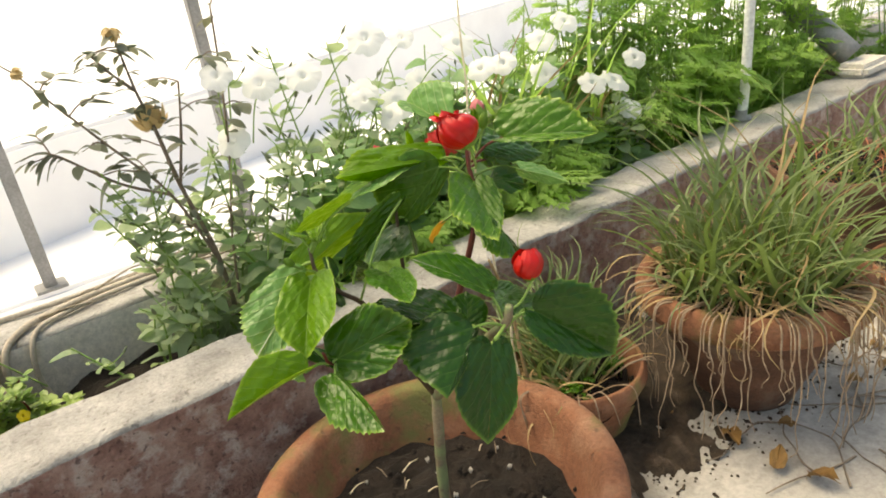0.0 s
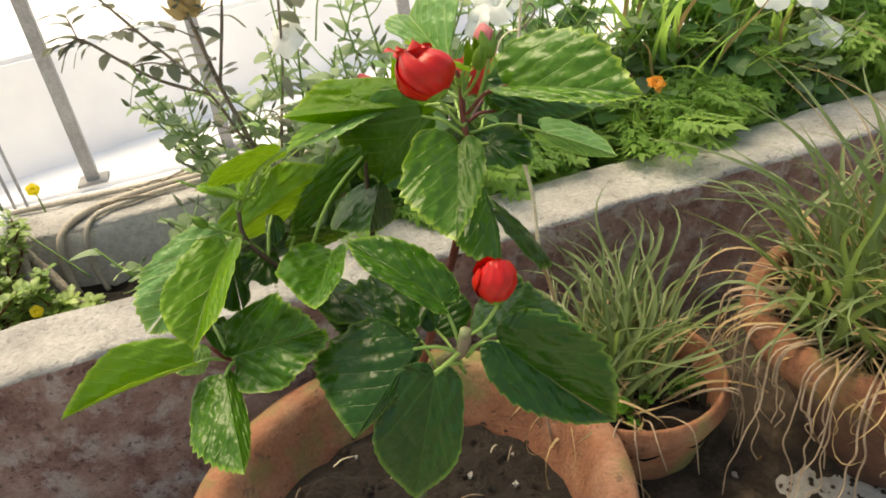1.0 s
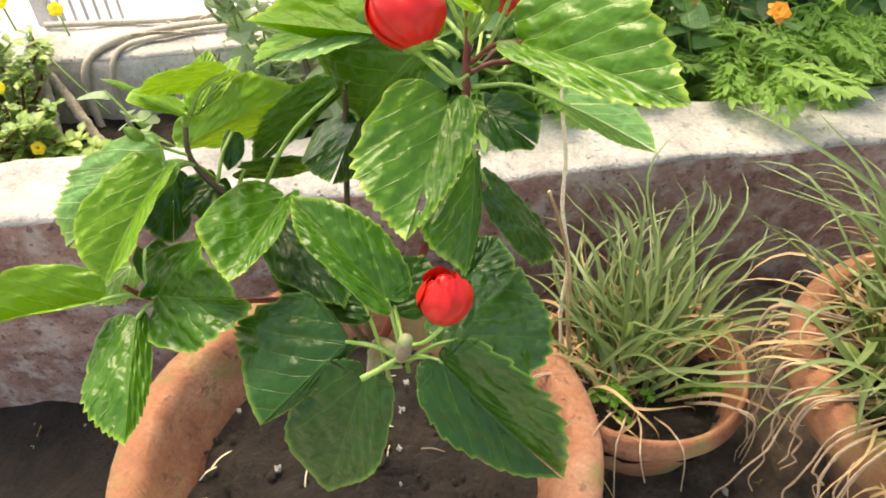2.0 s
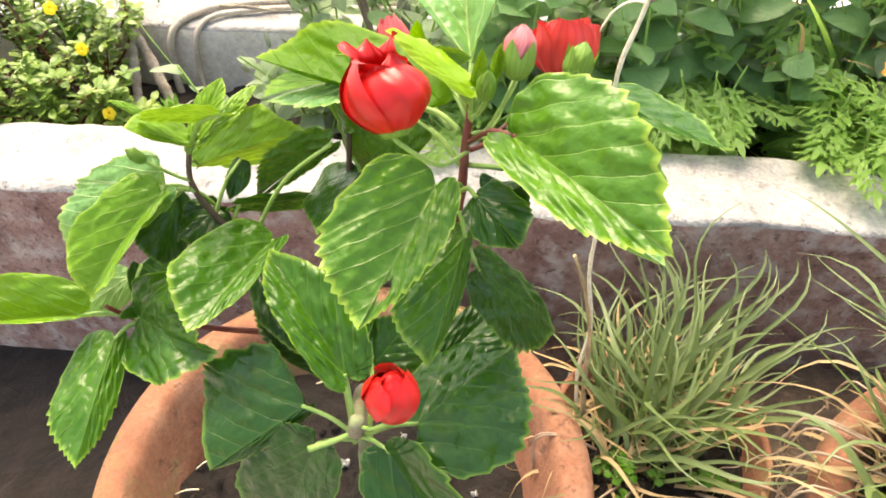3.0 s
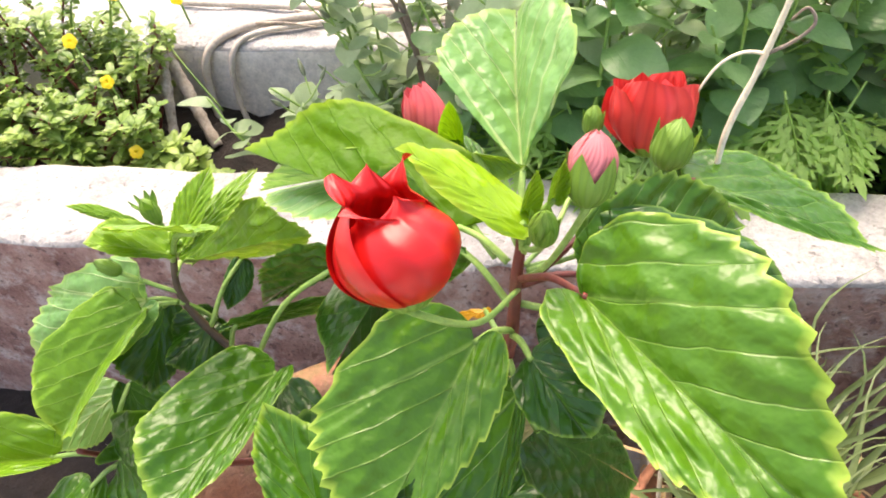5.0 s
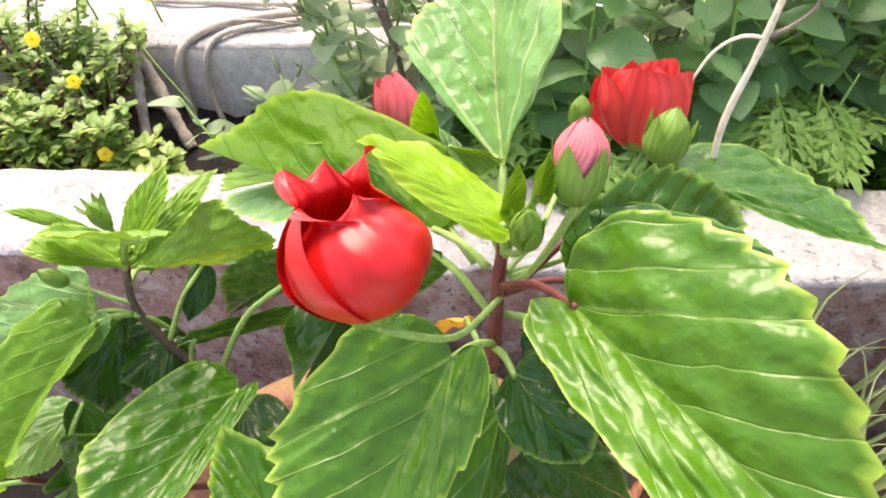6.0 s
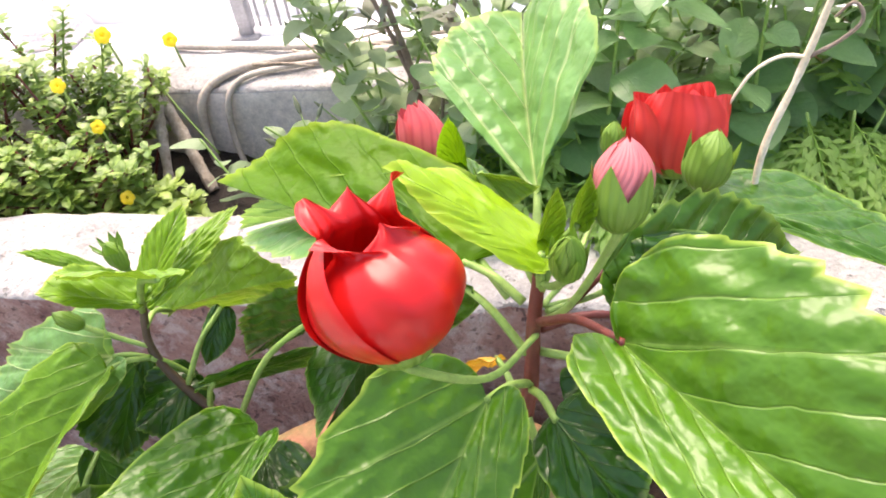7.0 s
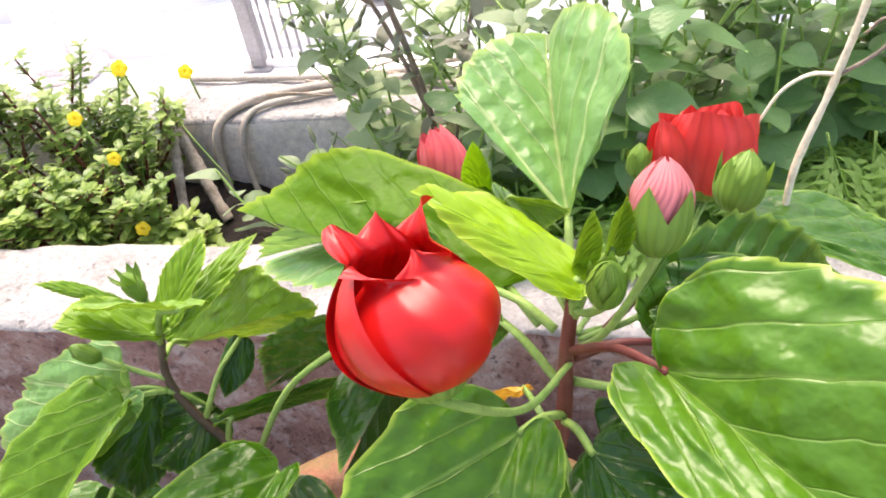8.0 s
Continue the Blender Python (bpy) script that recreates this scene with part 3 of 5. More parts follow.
def soil_sheet(name, x0, x1, y0, y1, z, seed, reach=9, left=True, mat=SOIL, broken=0.6):
    """A thin bumpy sheet of earth colour with a ragged outline."""
    nx, ny = int((x1 - x0) / 0.008), int((y1 - y0) / 0.008)
    verts, faces = [], []
    for j in range(ny + 1):
        for i in range(nx + 1):
            x, y = x0 + (x1 - x0) * i / nx, y0 + (y1 - y0) * j / ny
            edge = min((x - x0) if left else 1.0, (x1 - x), (y - y0) * 1.2) * reach - 0.9 + 1.1 * noise.fractal(Vector((x * 6, y * 6, seed + 5)), 0.8, 2.0, 4) + broken * noise.fractal(Vector((x * 45, y * 45, seed)), 0.6, 2.0, 3)
            h = noise.fractal(Vector((x * 16, y * 16, seed)), 0.8, 2.0, 4)
            verts.append((x, y, z + 0.012 * max(-1.0, min(1.0, edge)) - 0.009 + 0.007 * h))
    for j in range(ny):
        for i in range(nx):
            a = j * (nx + 1) + i
            faces.append((a, a + 1, a + nx + 2, a + nx + 1))
    return shape(name, verts, faces, mat)


# Dark sheet laid over the floor along the wall's foot.
tagged(new("soil_sheet", soil_sheet("soil_sheet", -1.5, 0.165, -0.40, 0.01, FLOOR + 0.009, 2)), "thin dark soil-toned sheet along the foot of the wall", "soil", kind="stuff")
tagged(new("soil_sheet", soil_sheet("soil_sheet", 0.172, 0.58, -0.365, -0.02, SLAB + 0.010, 7, 20, False, DIRT, 1.0)), "dark earth and root litter round the pot on the step", "soil", kind="stuff")


crumb_rng = random.Random(17)
crumbs = []
for _ in range(420):
    x, y, size = crumb_rng.uniform(0.18, 0.66), -0.30 - abs(crumb_rng.gauss(0, 0.050)), crumb_rng.uniform(0.0006, 0.0034)
    if x < 0.30 and y < -0.40:
        continue
    ring = [(x + size * crumb_rng.uniform(0.6, 1.2) * math.cos(a), y + size * crumb_rng.uniform(0.6, 1.2) * math.sin(a), SLAB + 0.001) for a in (0.2, 1.4, 2.6, 3.8, 5.0)]
    top = (x, y, SLAB + 0.002 + size * 0.9)
    crumbs.append(([*ring, top], [(k, (k + 1) % 5, 5) for k in range(5)]))
tagged(new("soil_crumbs", merged("soil_crumbs", crumbs, DIRT)), "loose brown soil crumbs strewn on the step", "soil", kind="stuff")


# ---- terracotta pots ----
def pot_profile(rim, height, base, lip, band):
    """Outside up, over the lip, inside down; z from the floor."""
    inner = rim - lip
    body = rim - 0.5 * lip
    out = [(0.0, 0.004), (base * 0.97, 0.0), (base, 0.006)]
    for k in range(1, 8):
        s = k / 8
        out.append((base + (body - base) * s ** 1.08, 0.006 + (height - band - 0.006) * s))
    out += [(body, height - band), (rim - 0.004, height - band + 0.004), (rim, height - band + 0.012), (rim, height - 0.012), (rim - 0.003, height - 0.004)]
    out += [(rim - 0.35 * lip, height), (inner + 0.3 * lip, height - 0.001), (inner + 0.004, height - 0.005), (inner, height - 0.014)]
    for k in range(1, 7):
        s = k / 6
        out.append((inner + (base * 0.9 - inner) * s * 0.9, height - 0.014 - (height - 0.04) * s))
    return out


def pot(label, at, rim, height, base, lip, band, mat, soil_drop, seed, stand=FLOOR):
    p = thing("plant_pot", label, "pot", (*at, stand + 0.002))
    x, y = at
    part("body", lathe("body", pot_profile(rim, height, base, lip, band), mat, 80, 0.006, seed), p, Matrix.Translation((x, y, stand + 0.002)))
    r = rim - lip + 0.006
    z = stand + height - soil_drop
    verts, faces = [(x, y, z + 0.008)], []
    rings, sides = 16, 56
    for i in range(1, rings + 1):
        for k in range(sides):
            w, q = 2 * math.pi * k / sides, r * i / rings
            px, py = x + q * math.cos(w), y + q * math.sin(w)
            verts.append((px, py, z + 0.016 * noise.fractal(Vector((px * 26, py * 26, seed)), 0.8, 2.0, 4) + 0.006 * (1 - i / rings)))
    for k in range(sides):
        faces.append((0, 1 + k, 1 + (k + 1) % sides))
    for i in range(rings - 1):
        for k in range(sides):
            a, b = 1 + i * sides + k, 1 + i * sides + (k + 1) % sides
            faces.append((a, a + sides, b + sides, b))
    part("soil", shape("soil", verts, faces, SOIL), p, label="dark crumbly potting soil")
    rng = random.Random(seed)
    lumps = []
    for k in range(int(900 * r)):
        w, q = rng.uniform(0, 6.28), r * 0.97 * math.sqrt(rng.random())
        cx, cy, size = x + q * math.cos(w), y + q * math.sin(w), rng.uniform(0.002, 0.0065)
        vs = []
        for d in ((1, 0, 0), (-1, 0, 0), (0, 1, 0), (0, -1, 0), (0, 0, 1), (0, 0, -1), (0.7, 0.7, 0.5), (-0.7, 0.6, 0.4), (0.6, -0.7, 0.4), (-0.6, -0.7, 0.5)):
            e = size * rng.uniform(0.65, 1.2)
            vs.append((cx + d[0] * e, cy + d[1] * e, z + 0.004 + d[2] * e * 0.8))
        fs = [(0, 6, 4), (6, 2, 4), (2, 7, 4), (7, 1, 4), (1, 9, 4), (9, 3, 4), (3, 8, 4), (8, 0, 4), (0, 5, 6), (6, 5, 2), (2, 5, 7), (7, 5, 1), (1, 5, 9), (9, 5, 3), (3, 5, 8), (8, 5, 0)]
        lumps.append((vs, fs))
    part("clod", merged("clod", lumps, SOIL), p, label="loose lumps of dark soil", kind="stuff")
    return p


POT = (-0.050, -0.231)
pot("wide terracotta pot with a thick rounded rim and green algae stains", POT, 0.212, 0.205, 0.135, 0.034, 0.045, TERRACOTTA, 0.072, 3)
pot("small terracotta pot standing between two larger pots", (0.225, -0.180), 0.100, 0.106, 0.070, 0.013, 0.03, TERRACOTTA, 0.035, 5, SLAB)
SPIDER = (0.460, -0.300)
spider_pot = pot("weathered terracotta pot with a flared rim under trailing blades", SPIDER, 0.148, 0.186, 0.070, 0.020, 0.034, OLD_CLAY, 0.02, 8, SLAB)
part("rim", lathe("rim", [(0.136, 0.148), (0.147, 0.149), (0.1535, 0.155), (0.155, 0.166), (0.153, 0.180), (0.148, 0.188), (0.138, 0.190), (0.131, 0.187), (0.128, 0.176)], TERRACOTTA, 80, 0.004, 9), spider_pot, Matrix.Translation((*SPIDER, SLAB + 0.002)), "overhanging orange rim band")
pot("small weathered clay pot beyond the trailing plant", (0.93, -0.21), 0.14, 0.20, 0.085, 0.015, 0.03, OLD_CLAY, 0.02, 12, SLAB)
pot("low orange clay pot at the edge of the step", (0.80, -0.40), 0.085, 0.10, 0.06, 0.012, 0.02, TERRACOTTA, 0.02, 14, SLAB)


# ---- the hibiscus ----
hibiscus = thing("hibiscus_plant", "potted hibiscus with glossy toothed leaves and red buds", "plant", (-0.035, -0.217, -0.148))
# LIT, MID, DARK and GLOW differ by the light painted into them.
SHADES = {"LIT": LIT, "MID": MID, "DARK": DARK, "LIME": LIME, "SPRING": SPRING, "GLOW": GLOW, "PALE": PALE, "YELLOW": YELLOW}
SPLIT = (-0.025, -0.217, -0.004)
FORK = (0.048, -0.233, 0.245)
NODE = (-0.003, -0.327, 0.122)


def stem(name, pts, r0, r1, mat, seed=0, parent=None, sides=10):
    return part(name, tube(name, pts, r0, r1, mat, sides, 7, 0.05, seed), parent or hibiscus)


stem("trunk", [(-0.037, -0.217, -0.165), (-0.034, -0.217, -0.10), (-0.030, -0.218, -0.05), SPLIT], 0.0070, 0.0062, TRUNK, 1)
stem("branch", [SPLIT, (-0.018, -0.255, 0.05), (-0.008, -0.305, 0.10), NODE, (0.000, -0.331, 0.14)], 0.0058, 0.004, TRUNK, 2)
stem("branch", [SPLIT, (0.010, -0.220, 0.08), (0.036, -0.238, 0.17), (0.046, -0.240, 0.215), FORK, (0.050, -0.230, 0.268), (0.049, -0.227, 0.280)], 0.0041, 0.0014, RED_STEM, 3)
stem("branch", [SPLIT, (-0.058, -0.208, 0.07), (-0.085, -0.212, 0.135), (-0.108, -0.207, 0.160), (-0.1225, -0.200, 0.183), (-0.121, -0.192, 0.207)], 0.0031, 0.0016, YOUNG_BARK, 4)
stem("branch", [(-0.052, -0.210, 0.060), (-0.085, -0.235, 0.085), (-0.130, -0.257, 0.115), (-0.154, -0.261, 0.124), (-0.162, -0.268, 0.142)], 0.0024, 0.0014, RED_STEM, 5)
stem("branch", [SPLIT, (-0.032, -0.205, 0.10), (-0.024, -0.196, 0.19), (-0.021, -0.194, 0.222)], 0.0027, 0.0015, YOUNG_BARK, 6)
stem("cut_branch", [NODE, (-0.014, -0.333, 0.121), (-0.027, -0.338, 0.119)], 0.0015, 0.0018, STALK, 7)
leaf_count = 0


def hibiscus_leaf(B, T, L, R, shade, ruffle=0.06, stalk=None, hole=None, wedge=False, bend=0.03, quilt=0.0006):
    global leaf_count
    leaf_count += 1
    small = np.linalg.norm(np.array(T) - np.array(B)) < 0.05
    v, f, uv, out = leaf_data(B, T, L, R, ruffle, hole=hole, seed=leaf_count, wedge=wedge, bend=bend, fine=64 if small else 112, rings=12 if small else 24, quilt=quilt)
    me = shape("leaf", v, f, SHADES[shade], uv)
    rim = me.uv_layers.new(name="rim")
    idx = np.empty(len(me.loops), dtype=np.int32)
    me.loops.foreach_get("vertex_index", idx)
    out = np.array(out)
    rim.data.foreach_set("uv", np.stack([out[idx], out[idx]], 1).astype(np.float32).ravel())
    lf = part("leaf", me, hibiscus)
    if stalk:
        b, s = np.array(B), np.array(stalk)
        mid = (b + s) / 2 + np.array((0, 0, 0.12 * np.linalg.norm(b - s)))
        part("petiole", tube("petiole", [s, mid, b, b], 0.0015, 0.0011, RED_STEM if shade in ("LIT", "MID") and B[0] > 0.06 else STALK, 6, 5), lf)
    return lf


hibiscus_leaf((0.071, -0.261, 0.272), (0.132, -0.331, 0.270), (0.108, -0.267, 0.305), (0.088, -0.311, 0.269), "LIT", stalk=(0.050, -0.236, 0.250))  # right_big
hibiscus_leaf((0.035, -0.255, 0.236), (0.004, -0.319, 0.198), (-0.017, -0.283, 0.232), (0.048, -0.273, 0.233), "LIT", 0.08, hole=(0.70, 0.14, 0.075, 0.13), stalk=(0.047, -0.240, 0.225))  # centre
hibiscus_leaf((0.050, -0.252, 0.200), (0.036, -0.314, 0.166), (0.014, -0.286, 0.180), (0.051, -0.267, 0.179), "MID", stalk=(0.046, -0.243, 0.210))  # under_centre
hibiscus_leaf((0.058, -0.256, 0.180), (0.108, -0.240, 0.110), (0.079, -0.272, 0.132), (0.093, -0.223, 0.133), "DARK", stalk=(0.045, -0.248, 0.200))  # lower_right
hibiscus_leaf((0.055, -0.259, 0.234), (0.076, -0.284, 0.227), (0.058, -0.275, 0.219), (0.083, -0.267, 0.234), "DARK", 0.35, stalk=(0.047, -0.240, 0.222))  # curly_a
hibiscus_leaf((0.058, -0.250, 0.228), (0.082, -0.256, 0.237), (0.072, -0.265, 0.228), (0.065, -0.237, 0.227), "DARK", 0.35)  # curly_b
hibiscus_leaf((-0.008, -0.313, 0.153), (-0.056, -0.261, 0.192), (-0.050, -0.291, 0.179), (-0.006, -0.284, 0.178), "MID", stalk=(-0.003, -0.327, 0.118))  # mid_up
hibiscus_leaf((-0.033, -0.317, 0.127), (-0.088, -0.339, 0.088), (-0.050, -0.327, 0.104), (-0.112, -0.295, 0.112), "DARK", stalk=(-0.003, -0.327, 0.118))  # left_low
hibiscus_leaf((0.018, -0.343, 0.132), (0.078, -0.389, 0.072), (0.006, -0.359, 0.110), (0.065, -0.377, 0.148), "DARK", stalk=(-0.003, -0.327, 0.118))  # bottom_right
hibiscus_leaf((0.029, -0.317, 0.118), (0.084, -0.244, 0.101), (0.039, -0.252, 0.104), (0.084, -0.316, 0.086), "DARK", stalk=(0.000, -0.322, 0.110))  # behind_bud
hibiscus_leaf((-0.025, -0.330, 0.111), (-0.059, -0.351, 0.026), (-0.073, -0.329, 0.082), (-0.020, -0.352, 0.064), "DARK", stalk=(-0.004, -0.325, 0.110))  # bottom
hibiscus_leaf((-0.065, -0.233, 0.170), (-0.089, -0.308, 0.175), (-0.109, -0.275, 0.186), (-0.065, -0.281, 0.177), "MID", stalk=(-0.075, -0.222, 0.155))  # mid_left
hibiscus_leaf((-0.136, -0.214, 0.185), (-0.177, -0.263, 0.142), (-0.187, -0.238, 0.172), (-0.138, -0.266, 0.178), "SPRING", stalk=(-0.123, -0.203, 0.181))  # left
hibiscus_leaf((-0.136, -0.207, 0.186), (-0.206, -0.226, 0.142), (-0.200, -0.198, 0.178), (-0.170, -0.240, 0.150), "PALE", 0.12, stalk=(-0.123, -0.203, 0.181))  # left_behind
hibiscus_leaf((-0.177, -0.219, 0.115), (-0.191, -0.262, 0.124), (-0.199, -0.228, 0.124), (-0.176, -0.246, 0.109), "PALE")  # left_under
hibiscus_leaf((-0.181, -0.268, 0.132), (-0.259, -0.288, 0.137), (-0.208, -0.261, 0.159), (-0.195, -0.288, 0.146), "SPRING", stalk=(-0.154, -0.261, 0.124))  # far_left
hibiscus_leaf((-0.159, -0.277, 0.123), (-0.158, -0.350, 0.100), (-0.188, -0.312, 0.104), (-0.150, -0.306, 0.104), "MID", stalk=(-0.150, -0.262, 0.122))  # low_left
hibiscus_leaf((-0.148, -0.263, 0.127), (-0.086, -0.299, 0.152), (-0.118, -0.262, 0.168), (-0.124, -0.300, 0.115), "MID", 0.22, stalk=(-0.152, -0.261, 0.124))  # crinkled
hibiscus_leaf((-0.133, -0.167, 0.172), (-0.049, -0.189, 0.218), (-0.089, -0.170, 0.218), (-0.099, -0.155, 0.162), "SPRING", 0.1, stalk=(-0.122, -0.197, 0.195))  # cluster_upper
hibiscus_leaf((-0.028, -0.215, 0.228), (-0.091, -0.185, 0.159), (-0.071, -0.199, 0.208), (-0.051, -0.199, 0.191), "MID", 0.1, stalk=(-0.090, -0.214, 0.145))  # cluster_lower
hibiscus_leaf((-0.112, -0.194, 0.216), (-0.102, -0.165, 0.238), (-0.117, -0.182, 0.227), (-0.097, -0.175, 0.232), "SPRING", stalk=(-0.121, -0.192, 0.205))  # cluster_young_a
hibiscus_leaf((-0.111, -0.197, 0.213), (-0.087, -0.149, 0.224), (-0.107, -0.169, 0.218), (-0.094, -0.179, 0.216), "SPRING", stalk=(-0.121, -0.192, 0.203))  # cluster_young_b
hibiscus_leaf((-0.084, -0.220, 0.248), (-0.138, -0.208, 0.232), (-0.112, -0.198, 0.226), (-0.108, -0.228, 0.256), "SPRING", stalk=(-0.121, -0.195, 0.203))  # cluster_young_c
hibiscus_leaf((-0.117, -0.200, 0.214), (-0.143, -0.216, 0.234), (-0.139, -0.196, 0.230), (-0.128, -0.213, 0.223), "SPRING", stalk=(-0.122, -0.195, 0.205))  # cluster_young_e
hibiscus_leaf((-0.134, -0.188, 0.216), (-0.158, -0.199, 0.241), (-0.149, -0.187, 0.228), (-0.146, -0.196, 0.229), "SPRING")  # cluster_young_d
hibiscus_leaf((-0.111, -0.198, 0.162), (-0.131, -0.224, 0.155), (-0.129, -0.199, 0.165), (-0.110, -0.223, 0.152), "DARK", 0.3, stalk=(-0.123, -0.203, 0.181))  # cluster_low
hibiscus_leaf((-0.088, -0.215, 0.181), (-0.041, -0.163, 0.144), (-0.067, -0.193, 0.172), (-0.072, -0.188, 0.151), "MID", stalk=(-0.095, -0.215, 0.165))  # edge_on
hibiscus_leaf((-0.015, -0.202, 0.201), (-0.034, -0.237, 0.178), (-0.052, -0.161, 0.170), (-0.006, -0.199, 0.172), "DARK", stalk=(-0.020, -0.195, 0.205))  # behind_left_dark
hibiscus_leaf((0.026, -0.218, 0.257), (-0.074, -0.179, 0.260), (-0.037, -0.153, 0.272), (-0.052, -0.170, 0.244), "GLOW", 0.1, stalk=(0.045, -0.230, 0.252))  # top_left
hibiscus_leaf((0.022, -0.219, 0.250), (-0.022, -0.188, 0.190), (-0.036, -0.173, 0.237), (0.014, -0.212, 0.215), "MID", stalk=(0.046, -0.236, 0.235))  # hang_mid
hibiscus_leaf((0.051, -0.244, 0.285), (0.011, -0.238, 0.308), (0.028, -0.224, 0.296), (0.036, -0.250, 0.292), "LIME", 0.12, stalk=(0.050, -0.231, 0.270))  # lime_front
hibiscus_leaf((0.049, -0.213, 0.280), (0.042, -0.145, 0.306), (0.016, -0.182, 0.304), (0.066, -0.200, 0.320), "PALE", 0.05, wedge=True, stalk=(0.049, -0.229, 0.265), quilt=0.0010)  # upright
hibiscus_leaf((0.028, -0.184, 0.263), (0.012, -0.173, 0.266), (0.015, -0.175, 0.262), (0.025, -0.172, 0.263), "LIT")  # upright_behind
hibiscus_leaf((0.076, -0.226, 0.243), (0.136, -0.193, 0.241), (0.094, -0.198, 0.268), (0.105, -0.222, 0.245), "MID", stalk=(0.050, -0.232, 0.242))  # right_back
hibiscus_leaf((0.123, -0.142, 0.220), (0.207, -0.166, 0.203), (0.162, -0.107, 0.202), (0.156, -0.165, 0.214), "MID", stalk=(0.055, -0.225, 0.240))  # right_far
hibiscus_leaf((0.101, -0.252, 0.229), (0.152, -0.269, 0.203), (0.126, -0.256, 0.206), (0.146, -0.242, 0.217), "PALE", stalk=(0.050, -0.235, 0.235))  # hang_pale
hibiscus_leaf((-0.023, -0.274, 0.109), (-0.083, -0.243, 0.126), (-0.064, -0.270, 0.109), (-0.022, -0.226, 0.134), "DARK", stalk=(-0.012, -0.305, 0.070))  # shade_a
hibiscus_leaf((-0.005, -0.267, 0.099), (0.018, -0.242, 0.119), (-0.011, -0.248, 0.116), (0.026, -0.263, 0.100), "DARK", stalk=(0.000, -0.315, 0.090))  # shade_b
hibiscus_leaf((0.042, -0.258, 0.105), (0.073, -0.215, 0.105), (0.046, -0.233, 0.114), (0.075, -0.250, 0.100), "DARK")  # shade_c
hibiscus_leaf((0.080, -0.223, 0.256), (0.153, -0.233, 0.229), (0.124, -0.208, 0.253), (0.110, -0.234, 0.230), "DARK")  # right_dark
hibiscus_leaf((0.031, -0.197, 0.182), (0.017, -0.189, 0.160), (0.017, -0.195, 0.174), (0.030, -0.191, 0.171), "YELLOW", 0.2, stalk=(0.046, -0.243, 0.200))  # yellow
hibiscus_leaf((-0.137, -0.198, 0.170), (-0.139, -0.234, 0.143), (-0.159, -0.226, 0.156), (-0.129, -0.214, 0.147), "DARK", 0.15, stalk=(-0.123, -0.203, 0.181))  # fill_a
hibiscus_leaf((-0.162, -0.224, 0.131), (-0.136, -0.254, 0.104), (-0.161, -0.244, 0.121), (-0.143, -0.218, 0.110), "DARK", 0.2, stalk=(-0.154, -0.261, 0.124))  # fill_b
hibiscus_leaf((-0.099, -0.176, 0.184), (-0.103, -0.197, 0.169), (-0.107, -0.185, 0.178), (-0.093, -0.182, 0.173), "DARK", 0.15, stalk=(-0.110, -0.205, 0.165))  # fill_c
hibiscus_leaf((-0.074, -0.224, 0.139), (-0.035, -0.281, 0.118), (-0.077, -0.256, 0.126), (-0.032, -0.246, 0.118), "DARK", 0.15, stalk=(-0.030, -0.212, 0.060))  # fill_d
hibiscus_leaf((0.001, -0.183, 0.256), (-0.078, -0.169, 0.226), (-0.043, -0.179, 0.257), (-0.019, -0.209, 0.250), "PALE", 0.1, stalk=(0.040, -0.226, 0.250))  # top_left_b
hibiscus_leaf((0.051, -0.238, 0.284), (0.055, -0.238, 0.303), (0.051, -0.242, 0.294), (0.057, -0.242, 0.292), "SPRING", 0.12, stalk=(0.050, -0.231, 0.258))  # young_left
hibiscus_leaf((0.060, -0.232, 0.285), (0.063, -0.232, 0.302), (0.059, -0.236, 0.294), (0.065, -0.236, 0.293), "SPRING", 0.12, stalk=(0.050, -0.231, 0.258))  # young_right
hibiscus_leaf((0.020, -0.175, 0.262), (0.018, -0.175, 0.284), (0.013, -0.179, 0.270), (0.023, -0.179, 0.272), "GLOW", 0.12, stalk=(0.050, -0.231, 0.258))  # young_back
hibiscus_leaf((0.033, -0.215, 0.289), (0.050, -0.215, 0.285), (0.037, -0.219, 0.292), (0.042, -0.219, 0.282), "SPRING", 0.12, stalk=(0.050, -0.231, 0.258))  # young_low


def petal_data(radius, height, turn, span, twist, flare, overlap, tip=0.25, rows=18, cols=7, belly=0.42, close=0.66, wrinkle=0.05, folds=4.2):
    """One wrapped petal of a bud along +z: it bellies out, closes in, and its tip curls out."""
    verts, uvs, faces = [], [], []
    for i in range(rows + 1):
        h = i / rows
        for j in range(-cols, cols + 1):
            v = j / cols
            top = 1 - tip * abs(v) ** 1.3
            q = h * top
            prof = 0.34 + 0.66 * math.sin(math.pi * min(1, q ** 0.85 * 0.5 / belly)) ** 0.8 if q < belly else 1 - close * ((q - belly) / (1 - belly)) ** 2.0
            curl = flare * max(0, (q - 0.76) / 0.24) ** 2 * (1 - 0.5 * abs(v))
            narrow = 1 - 0.45 * max(0, (q - 0.6) / 0.4) ** 1.5
            w = turn + twist * q + v * span * narrow
            crease = wrinkle * math.sin(folds * v + 2.3 * turn + 2.5 * q) * math.sin(math.pi * min(1, q * 1.1))
            r = radius * (prof * (1 + crease) + overlap * (v + 0.15) * (0.4 + 0.6 * q) + curl)
            z = height * q - height * 0.10 * curl
            verts.append((r * math.cos(w), r * math.sin(w), z))
            uvs.append((q, v))
    across = 2 * cols + 1
    for i in range(rows):
        for j in range(across - 1):
            a = i * across + j
            faces.append((a, a + 1, a + across + 1, a + across))
    return verts, faces, uvs


